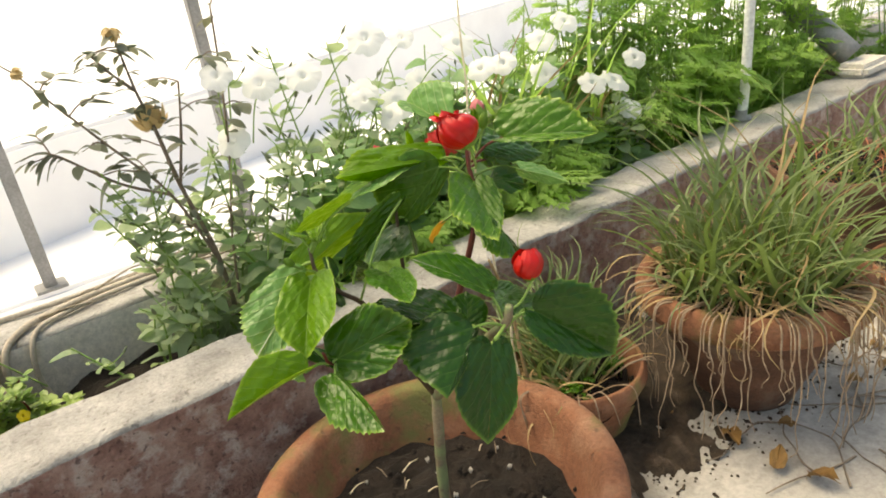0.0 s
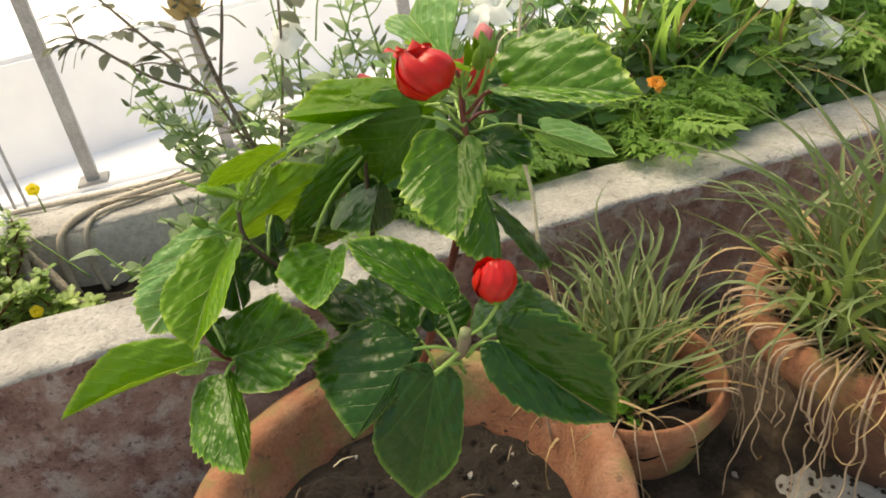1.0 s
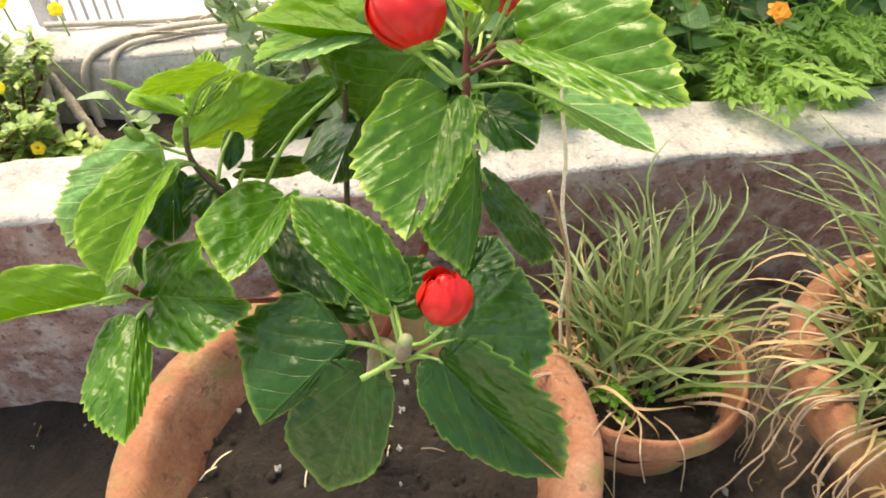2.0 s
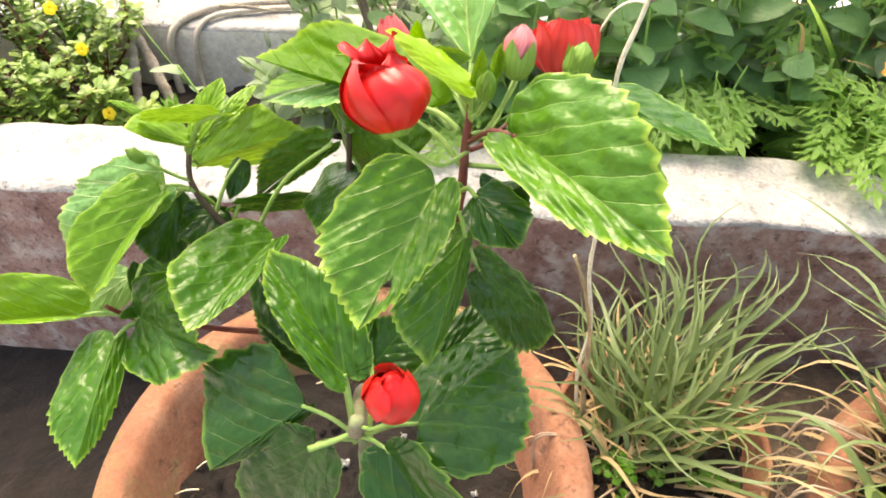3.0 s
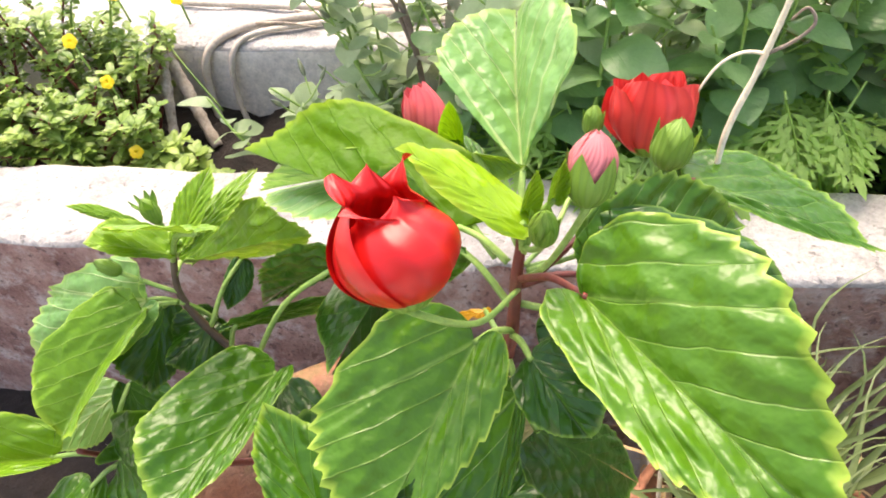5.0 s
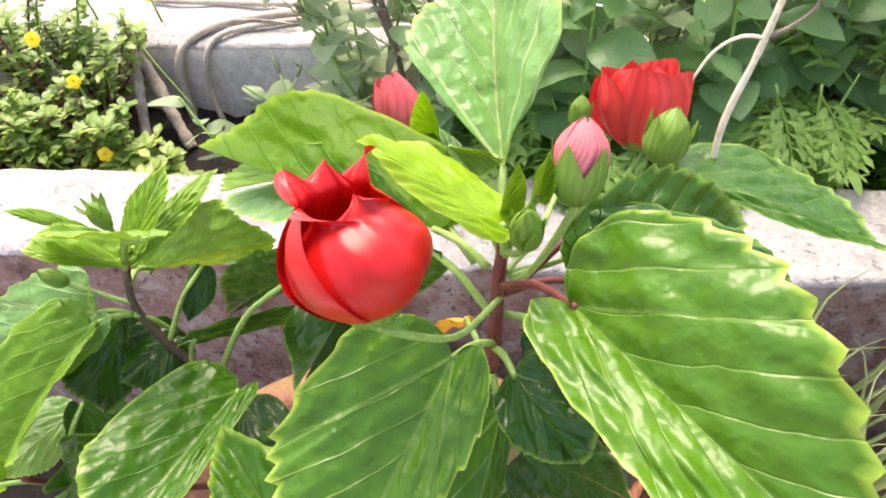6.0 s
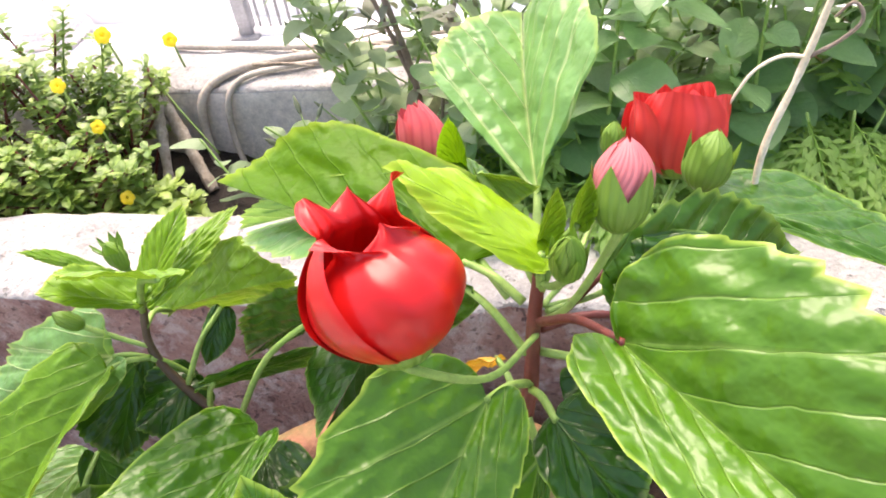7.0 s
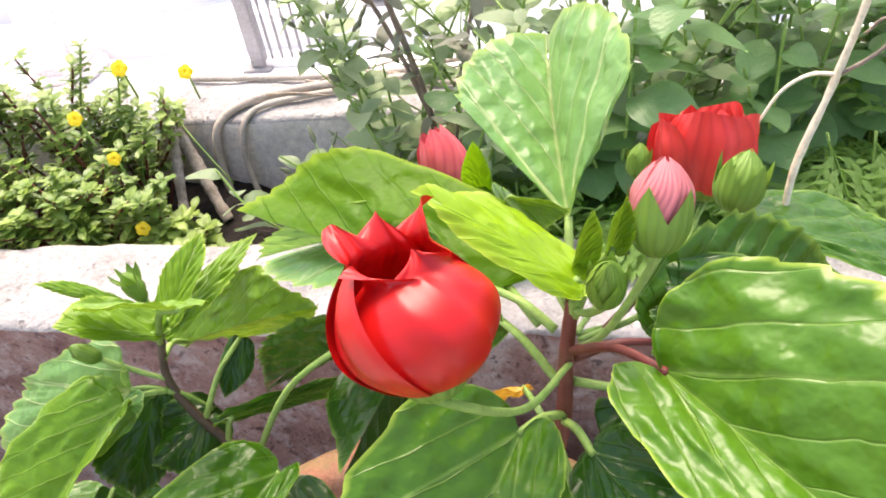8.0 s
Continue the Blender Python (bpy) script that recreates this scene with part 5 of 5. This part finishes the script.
def bloom(plant, kinds, at, facing, rng, size=1.0, base=None):
    part("flower", rng.choice(kinds), plant, upright(at, facing) @ Matrix.Scale(size, 4))
    if base is not None:
        a, b = np.array(base), np.array(at)
        part("flower_stem", tube("flower_stem", [a, (a + b) / 2 + (0, 0, 0.01), b - 0.015 * np.array(Vector(facing).normalized())], 0.0013, 0.001, STALK, 5, 5), plant)


rng = random.Random(77)
PETUNIA = "bushy grey-green petunia with white trumpet flowers and thin stems"
beds = []
for k, (x, y, h, n) in enumerate([(-0.225, 0.22, 0.05, 3), (-0.17, 0.21, 0.06, 6), (-0.15, 0.30, 0.19, 5), (-0.09, 0.22, 0.24, 5), (-0.02, 0.30, 0.30, 5), (0.07, 0.26, 0.25, 4), (0.16, 0.30, 0.31, 6), (0.25, 0.27, 0.22, 5), (0.36, 0.30, 0.26, 6), (0.70, 0.19, 0.13, 7), (0.84, 0.20, 0.12, 6), (0.58, 0.22, 0.20, 5)]):
    tops = [(x + rng.gauss(0, 0.075), y + rng.gauss(0, 0.045), h * rng.uniform(0.55, 1.12)) for _ in range(n)]
    beds.append(shrub("petunia_plant", PETUNIA, (x, y, -0.092), tops, grey_oval, 100 + k, 0.021, 1.35 if x < 0.0 else 1.5))
for k, (x, y, h, n) in enumerate([(0.10, 0.21, 0.19, 5), (0.21, 0.22, 0.20, 5), (0.33, 0.24, 0.19, 5), (0.44, 0.21, 0.13, 4), (0.47, 0.29, 0.22, 5), (0.02, 0.22, 0.15, 4), (0.30, 0.31, 0.33, 3), (0.42, 0.31, 0.32, 3), (0.55, 0.19, 0.16, 5), (0.66, 0.22, 0.15, 5), (0.78, 0.19, 0.11, 4), (0.58, 0.28, 0.24, 4), (0.72, 0.29, 0.26, 4)]):
    tops = [(x + rng.gauss(0, 0.06), y + rng.gauss(0, 0.035), h * rng.uniform(0.5, 1.15)) for _ in range(n)]
    shrub("broad_leaf_plant", "low plant with dull dark oval leaves in pairs", (x, y, -0.092), tops, broad_oval, 200 + k, 0.034, 1.2, 0.0026, STALK, 0.15, 0.1)
upper_blooms = [(0.242, 0.26, 0.334, (-0.5, -1, 0.3), 4), (0.313, 0.26, 0.321, (-0.3, -1, 0.5), 6), (0.347, 0.15, 0.307, (-0.3, -1, 0.6), 6), (0.535, 0.15, 0.278, (-0.3, -1, 0.8), 8), (0.536, 0.15, 0.218, (-0.5, -1, 0.4), 8), (0.594, 0.15, 0.301, (-0.2, -1, 0.7), 8), (0.438, 0.15, 0.257, (-0.7, -0.6, 0.4), 7), (0.388, 0.15, 0.258, (-0.8, -0.4, 0.5), 7)]
lower_blooms = [(0.195, 0.22, 0.254, (-0.6, -1, 0.4), 5), (0.262, 0.22, 0.226, (-0.5, -1, 0.6), 5), (-0.03, 0.22, 0.330, (-0.5, -1, 0.3), 4), (0.11, 0.24, 0.30, (-0.4, -1, 0.5), 4), (0.31, 0.22, 0.25, (-0.5, -1, 0.4), 6), (0.848, 0.20, 0.185, (-0.4, -1, 0.5), 10), (0.187, 0.20, 0.248, (-0.4, -1, 0.3), 5), (0.216, 0.18, 0.216, (-1, -0.3, 0.2), 5), (-0.455, 0.335, 0.040, (-1.4, -0.5, 0.2), 0), (0.05, 0.27, 0.30, (-0.5, -1, 0.4), 4), (-0.02, 0.25, 0.23, (-0.8, -0.8, 0.2), 3), (0.66, 0.15, 0.176, (-0.3, -0.9, 0.7), 8), (0.726, 0.15, 0.167, (0.2, -0.9, 0.7), 8), (0.766, 0.15, 0.102, (-0.2, -0.9, 0.5), 8)]
for x, y, z, face, which in upper_blooms + lower_blooms:
    foot = beds[which].location
    bloom(beds[which], white_flower, (x, y, z), (face[0], face[1], face[2] + 0.5), rng, rng.uniform(0.9, 1.15), (foot[0] + (x - foot[0]) * 0.6, foot[1] + (y - foot[1]) * 0.6, z - 0.09))

shrub("seedling_plant", "leafy green seedlings crowding a low pot", (0.80, -0.40, -0.123), [(0.80 + rng.gauss(0, 0.06), -0.40 + rng.gauss(0, 0.05), rng.uniform(-0.08, -0.01)) for _ in range(9)], grey_oval, 260, 0.02, 0.9, 0.0018, STALK, 0.2, 0.2)


# rose bush, nearly bare
rose = thing("rose_bush", "sparse rose bush with brown stems and withered yellow blooms", "plant", (-0.085, 0.245, -0.092))
rose_line = [[(-0.085, 0.245, -0.11), (-0.09, 0.24, 0.06), (-0.115, 0.235, 0.19), (-0.127, 0.230, 0.275), (-0.135, 0.238, 0.33), (-0.140, 0.248, 0.405)],
             [(-0.09, 0.24, 0.06), (-0.13, 0.24, 0.18), (-0.19, 0.245, 0.27), (-0.235, 0.25, 0.335), (-0.263, 0.25, 0.378)],
             [(-0.13, 0.24, 0.18), (-0.19, 0.24, 0.215), (-0.245, 0.25, 0.265), (-0.262, 0.25, 0.277)],
             [(-0.085, 0.245, -0.10), (-0.06, 0.25, 0.08), (-0.03, 0.255, 0.20), (-0.01, 0.26, 0.32), (0.005, 0.27, 0.42)],
             [(-0.115, 0.235, 0.19), (-0.09, 0.24, 0.27), (-0.075, 0.245, 0.33)],
             [(-0.135, 0.238, 0.33), (-0.16, 0.24, 0.36), (-0.175, 0.245, 0.385)]]
for k, pts in enumerate(rose_line):
    part("stem", tube("stem", pts, 0.0042 if k == 0 else 0.0024, 0.0013, TWIG, 6, 8, 0.12, k), rose)
    for q in spline(pts, 6)[6:]:
        for _ in range(rng.choice((0, 1, 1, 2))):
            w = rng.uniform(0, 6.28)
            part("leaf", rng.choice(rose_oval), rose, aim(q, (math.cos(w), math.sin(w), rng.uniform(-0.6, 0.5)), (0, 0, 1), rng.uniform(0.6, 1.15)))
for k, pts in enumerate(rose_line):
    line = spline(pts, 6)
    for q in line[8::4]:
        w, lean = rng.uniform(0, 6.28), rng.uniform(-0.1, 0.7)
        d = np.array((math.cos(w), 0.5 * math.sin(w), lean))
        reach = rng.uniform(0.025, 0.055)
        tip = np.array(q) + reach * d
        part("stem", tube("stem", [q, np.array(q) + 0.5 * reach * d + (0, 0, 0.004), tip], 0.0012, 0.0008, TWIG, 5, 5), rose)
        for u in (0.55, 1.0):
            for turn in (-0.9, 0.9):
                part("leaf", rng.choice(rose_oval), rose, aim(np.array(q) + u * reach * d, (math.cos(w + turn), 0.5 * math.sin(w + turn), lean - 0.2), (0, 0, 1), rng.uniform(0.7, 1.1)))
        if rng.random() < 0.4:
            part("bud", BUD, rose, upright(tip, d))
withered = []
for k in range(14):
    w = k * 2.4
    withered.append(moved(simple_leaf(0.020, 0.016, 0.9, 0.8, 6, 2, 0.6), aim((0, 0, 0), (math.cos(w), math.sin(w), 0.5 - k * 0.09), (0, 0, 1), 1.0)))
withered_me = merged("withered_bloom", withered, AMBER)
for at, s, d in (((-0.1275, 0.229, 0.285), 1.15, (0.2, -0.5, -0.8)), ((-0.140, 0.248, 0.410), 0.62, (0.2, 0, 1)), ((-0.265, 0.25, 0.381), 0.45, (-0.8, 0, 0.6))):
    part("withered_bloom", withered_me, rose, upright(at, d) @ Matrix.Scale(s, 4), "papery brown-yellow dead bloom")


# feathery marigolds
def frond(length, seed):
    """A feathery divided leaf along +y."""
    rng = random.Random(seed)
    pieces = []
    n = 5
    for k in range(n):
        u = 0.18 + 0.82 * k / n
        for s in (-1, 1):
            l = length * 0.42 * math.sin(math.pi * (0.2 + 0.75 * u)) * rng.uniform(0.85, 1.1)
            base = simple_leaf(l, l * 0.25, 0.2, 0.2, 4, 1, 0.5)
            pieces.append(moved(base, aim((0, length * u, -0.18 * length * u * u), (s * 0.85, 0.75, 0), (0, 0, 1))))
            tooth = simple_leaf(l * 0.55, l * 0.17, 0.1, 0.2, 3, 1, 0.5)
            pieces.append(moved(tooth, aim((s * 0.42 * l, length * u + 0.4 * l, -0.18 * length * u * u), (s * 0.3, 1, 0), (0, 0, 1))))
            pieces.append(moved(tooth, aim((s * 0.42 * l, length * u + 0.4 * l, -0.18 * length * u * u), (s * 1, -0.1, 0), (0, 0, 1))))
            pieces.append(moved(tooth, aim((s * 0.22 * l, length * u + 0.2 * l, -0.18 * length * u * u), (s * 0.15, 1, 0), (0, 0, 1), 0.75)))
    pieces.append(moved(simple_leaf(length * 0.4, length * 0.1, 0.15, 0.2, 4, 1, 0.5), Matrix.Translation((0, length * 0.75, -0.12 * length))))
    rachis = tube_data([(0, length * u, -0.18 * length * u * u) for u in (0, 0.3, 0.6, 0.95)], length * 0.012, length * 0.006, 4)
    pieces.append((*rachis, [(0.5, 0.0)] * len(rachis[0])))
    return merged("leaf", pieces, FERN)


fronds = [frond(0.070 * (0.85 + 0.08 * k), k) for k in range(5)]


def marigold(x, y, h, seed, n=9):
    rng = random.Random(seed)
    plant = thing("marigold_plant", "leafy marigold with feathery divided green leaves", "plant", (x, y, -0.092), group="marigolds in the planter bed")
    for _ in range(n):
        t = np.array((x + rng.gauss(0, 0.055), y + rng.gauss(0, 0.04), h * rng.uniform(0.6, 1.1)))
        f = np.array((x + rng.gauss(0, 0.015), y + rng.gauss(0, 0.012), -0.10))
        line = spline([f, (f + t) / 2 + (0, 0, 0.015), t], 8)
        part("stem", shape("stem", *tube_data(line, 0.0024, 0.0012, 6), STALK), plant)
        for k in range(9):
            p = line[min(len(line) - 1, 2 + int((len(line) - 2) * k / 9))]
            w = rng.uniform(0, 6.28)
            part("leaf", rng.choice(fronds), plant, aim(p, (math.cos(w), math.sin(w) - 0.25, rng.uniform(-0.75, 0.3)), (0, 0, 1), rng.uniform(0.8, 1.3)))
    return plant


for k, (x, y, h) in enumerate([(0.20, 0.155, 0.05), (0.31, 0.165, 0.07), (0.42, 0.155, 0.06), (0.55, 0.17, 0.09), (0.56, 0.28, 0.16), (0.68, 0.17, 0.10), (0.70, 0.29, 0.24), (0.82, 0.25, 0.22), (0.95, 0.20, 0.20), (0.98, 0.31, 0.30), (1.12, 0.25, 0.28), (1.28, 0.24, 0.30), (1.45, 0.27, 0.34), (1.65, 0.25, 0.38), (1.9, 0.26, 0.42), (2.2, 0.26, 0.45), (0.03, 0.165, 0.03), (0.12, 0.20, 0.06), (0.62, 0.32, 0.30), (0.76, 0.31, 0.31), (0.88, 0.32, 0.33), (1.05, 0.16, 0.19), (1.20, 0.17, 0.22), (1.36, 0.17, 0.24), (1.55, 0.19, 0.30), (1.02, 0.33, 0.36), (1.18, 0.33, 0.38), (1.36, 0.33, 0.40), (0.90, 0.16, 0.13), (1.10, 0.34, 0.44), (1.28, 0.34, 0.46), (1.50, 0.33, 0.48), (1.75, 0.33, 0.50), (2.05, 0.32, 0.52), (0.94, 0.34, 0.40), (0.80, 0.34, 0.36)]):
    marigold(x, y, h, 300 + k, 6)
rng = random.Random(9)
# tall yellowing grass behind the marigolds
orange_head = merged("flower", [moved(simple_leaf(0.016 - 0.0007 * k, 0.010, 0.3, 0.2, 4, 1, 0.7), aim((0, 0, 0), (math.cos(k * 2.4), math.sin(k * 2.4), 0.08 * k), (0, 0, 1))) for k in range(16)], ORANGE)
marigold_bloom = marigold(0.50, 0.16, 0.08, 350, 5)
part("flower", orange_head, marigold_bloom, upright((0.47, 0.15, 0.085), (-0.2, -0.7, 0.8)), "small orange flower head")
tall_kinds = blade_kinds("blade", FERN, 0.44, 0.010, 0.5, 0.4, 8, 11)
tall_dry = blade_kinds("blade", STRAW, 0.42, 0.009, 0.5, 0.5, 8, 12)
for k, x in enumerate((0.46, 0.55, 0.64, 0.74)):
    tuft("tall yellowing grass rising behind the marigolds", (x, 0.30, -0.085), 0.06, tall_kinds, tall_dry, 26 if k % 2 else 14, 16, 60 + k, 0.5)


# ---- succulents, sticks and hoses at the bare end of the bed ----
def portulaca(x, y, h, seed, n=60):
    rng = random.Random(seed)
    plant = thing("portulaca_plant", "mat of small fleshy green leaves on reddish stems", "plant", (x, y, -0.092), group="portulaca in the planter bed")
    pieces = []
    small = simple_leaf(0.018, 0.0088, 0.1, 0.25, 5, 2, 0.64)
    for k in range(17):
        w = rng.uniform(0, 6.28)
        r = rng.uniform(0.03, 0.11)
        t = np.array((x + r * math.cos(w), y + 0.7 * r * math.sin(w), h * rng.uniform(0.3, 1.0)))
        f = np.array((x + rng.gauss(0, 0.02), y + rng.gauss(0, 0.015), -0.10))
        line = spline([f, (f + t) / 2 + np.array((rng.gauss(0, 0.015), rng.gauss(0, 0.012), 0.015)), t], 9)
        part("stem", shape("stem", *tube_data(line, 0.0020, 0.0013, 6), RED_STEM if k % 3 else STALK), plant)
        for i, p in enumerate(line[6:]):
            for _ in range(2 if i < 7 else 5):
                a = rng.uniform(0, 6.28)
                pieces.append(moved(small, aim(p, (math.cos(a), math.sin(a), rng.uniform(-0.1, 0.9)), (0, 0, 1), rng.uniform(0.6, 1.2))))
    part("foliage", merged("foliage", pieces, SUCCULENT), plant, kind="stuff")
    return plant


mats = [portulaca(x, y, h, 400 + k) for k, (x, y, h) in enumerate([(-0.47, 0.17, 0.02), (-0.56, 0.19, 0.05), (-0.55, 0.29, 0.115), (-0.66, 0.17, 0.07), (-0.68, 0.28, 0.14), (-0.79, 0.21, 0.11), (-0.92, 0.2, 0.10), (-0.90, 0.30, 0.13), (-0.44, 0.145, -0.035), (-0.50, 0.30, 0.06), (-1.07, 0.24, 0.09), (-0.38, 0.15, -0.06)])]
for at, k in (((-0.398, 0.148, -0.008), 0), ((-0.443, 0.210, 0.041), 1), ((-0.448, 0.191, 0.102), 2), ((-0.421, 0.254, 0.125), 9), ((-0.396, 0.33, 0.082), 9), ((-0.62, 0.22, 0.07), 3)):
    bloom(mats[k], yellow_flower, at, (0.3, -0.9, 0.6), rng, 1.0, (at[0], at[1] + 0.01, at[2] - 0.04))

for pts, r in (([(-0.452, 0.348, 0.030), (-0.447, 0.325, -0.012), (-0.438, 0.290, -0.055), (-0.431, 0.258, -0.098)], 0.0080), ([(-0.460, 0.352, 0.004), (-0.432, 0.330, -0.030), (-0.405, 0.300, -0.063), (-0.381, 0.276, -0.098)], 0.0090), ([(-0.503, 0.346, 0.012), (-0.506, 0.342, -0.03), (-0.512, 0.332, -0.10)], 0.0058)):
    s = thing("stick", "weathered brown stick leaning against the rear wall", "stick", pts[-1], group="sticks in the planter bed")
    part("shaft", tube("shaft", pts, r, r * 0.8, BARK, 12, 12, 0.13, int(r * 1e4)), s)
for k, (pts, r) in enumerate([([(-0.05, 0.44, 0.007), (-0.20, 0.435, 0.0075), (-0.30, 0.42, 0.008), (-0.365, 0.385, 0.009), (-0.398, 0.356, -0.010), (-0.405, 0.345, -0.06), (-0.40, 0.335, -0.10)], 0.0055),
                              ([(-0.08, 0.42, 0.006), (-0.22, 0.415, 0.0065), (-0.305, 0.395, 0.007), (-0.345, 0.37, 0.007), (-0.362, 0.352, -0.012), (-0.368, 0.345, -0.06), (-0.36, 0.335, -0.10)], 0.0040),
                              ([(-0.48, 0.47, 0.006), (-0.38, 0.462, 0.006), (-0.27, 0.455, 0.006), (-0.15, 0.46, 0.006)], 0.0045)]):
    h = thing("hose", "thin grey-brown hose lying over the rear wall", "hose", pts[0], group="hoses on the rear wall")
    part("tube", tube("tube", pts, r, r, HOSE, 10, 10, 0.0, k), h)

twig_rng = random.Random(31)
for k in range(9):
    x, y, w = -0.34 + 0.045 * k + twig_rng.uniform(-0.02, 0.02), twig_rng.uniform(0.39, 0.47), twig_rng.uniform(-0.5, 0.5)
    l = twig_rng.uniform(0.05, 0.13)
    pts = [(x + l * q * math.cos(w), max(0.375, min(0.475, y + l * q * math.sin(w) + twig_rng.gauss(0, 0.006))), 0.007 + 0.008 * twig_rng.random()) for q in (0, 0.33, 0.66, 1)]
    twig = thing("twig", "bent dry grey-brown twig lying on the rear wall", "twig", pts[0], group="twigs on the rear wall")
    part("shaft", tube("shaft", pts, twig_rng.uniform(0.0018, 0.0034), 0.0012, BARK, 7, 6, 0.15, k), twig)

# white pole and grey pipe on the planter wall
pole = thing("pole", "thin white painted metal pole on the planter wall", "pole", (1.09, 0.10, 0.0))
part("shaft", tube("shaft", [(1.09, 0.10, -0.005), (1.12, 0.107, 0.2), (1.20, 0.13, 1.3)], 0.011, 0.011, WHITE_PAINT, 14, 6), pole)
part("foot", lathe("foot", [(0.0, 0.0), (0.022, 0.0), (0.022, 0.006), (0.013, 0.010), (0.013, 0.022), (0.0, 0.022)], GREY_PAINT, 24), pole, Matrix.Translation((1.09, 0.10, 0.0)))
pipe = thing("pipe", "slanting grey plastic pipe clamped to the wall top", "pipe", (1.60, 0.10, 0.0))
part("shaft", tube("shaft", [(1.60, 0.10, 0.045), (1.57, 0.25, 0.18), (1.50, 0.60, 0.50), (1.42, 1.0, 0.86)], 0.032, 0.032, PVC, 20, 6), pipe)
part("bracket", rounded_box("bracket", 1.53, 1.68, 0.03, 0.112, -0.002, 0.035, CEMENT, 0.012), pipe, label="rough cement foot")

# ---- litter ----
fallen = []
for k in range(4):
    d = leaf_data((0, 0, 0), (0.055, 0.006, 0.006), (0.024, 0.020, 0.014), (0.026, -0.018, 0.012), 0.35, 8, 40, 6, seed=50 + k)
    fallen.append(shape("dead_leaf", d[0], d[1], FALLEN, d[2]))
rng = random.Random(5)
for k, (x, y) in enumerate([(0.345, -0.345), (0.335, -0.46), (0.320, -0.425), (0.55, -0.405), (0.63, -0.425), (0.66, -0.39), (0.325, -0.27), (0.40, -0.385), (0.70, -0.33), (-0.46, -0.05)]):
    ob = tagged(new("dead_leaf", fallen[k % 4]), "curled brown dead leaf on the floor", "leaf", "fallen leaves")
    ob.matrix_basis = Matrix.Translation((x, y, (SLAB if x > 0.17 else FLOOR) + 0.007)) @ Matrix.Rotation(rng.uniform(0, 6.28), 4, "Z") @ Matrix.Rotation(rng.gauss(0, 0.2), 4, "Y") @ Matrix.Scale(rng.uniform(0.35, 0.65), 4)
for k in range(26):
    x, y, w = 0.34 + 0.45 * rng.random(), -0.37 - 0.18 * rng.random(), rng.uniform(0, 6.28)
    pts = [(x, y, SLAB + 0.004)]
    for _ in range(5):
        w += rng.gauss(0, 0.5)
        pts.append((pts[-1][0] + 0.028 * math.cos(w), pts[-1][1] + 0.028 * math.sin(w), SLAB + 0.003 + 0.003 * rng.random()))
    ob = tagged(new("dry_root", tube("dry_root", pts, 0.0014, 0.0008, TWIG, 5, 4, 0.2, k)), "thin dry root lying on the floor", "root", "fallen roots")
for k in range(26):
    w, r = rng.uniform(0, 6.28), 0.15 * math.sqrt(rng.random())
    x, y = POT[0] + r * math.cos(w), POT[1] + r * math.sin(w)
    a = rng.uniform(0, 6.28)
    l = rng.uniform(0.01, 0.03)
    z = FLOOR + 0.142
    ob = tagged(new("straw_bit", tube("straw_bit", [(x, y, z), (x + l * 0.5 * math.cos(a), y + l * 0.5 * math.sin(a), z + 0.004), (x + l * math.cos(a), y + l * math.sin(a), z + 0.001)], 0.0009, 0.0006, PALE_TWIG if k % 2 else TWIG, 5, 3)), "bit of dry straw on the potting soil", "straw", "litter in the pot")
stone = lathe("pebble", [(0.0, -0.004), (0.005, -0.003), (0.0068, 0.0), (0.005, 0.003), (0.0, 0.0042)], PEBBLE, 10, 0.12, 4)
for k in range(22):
    w, r = rng.uniform(0, 6.28), 0.155 * math.sqrt(rng.random())
    ob = tagged(new("pebble", stone), "small pale rounded pebble on the soil", "pebble", "pebbles")
    at = (POT[0] + r * math.cos(w), POT[1] + r * math.sin(w), FLOOR + 0.141) if k < 16 else (-0.50 + 0.4 * rng.random(), -0.03 - 0.1 * rng.random(), FLOOR + 0.006)
    ob.matrix_basis = Matrix.Translation(at) @ Matrix.Rotation(rng.uniform(0, 6), 4, "Z") @ Matrix.Scale(rng.uniform(0.25, 0.65), 4)
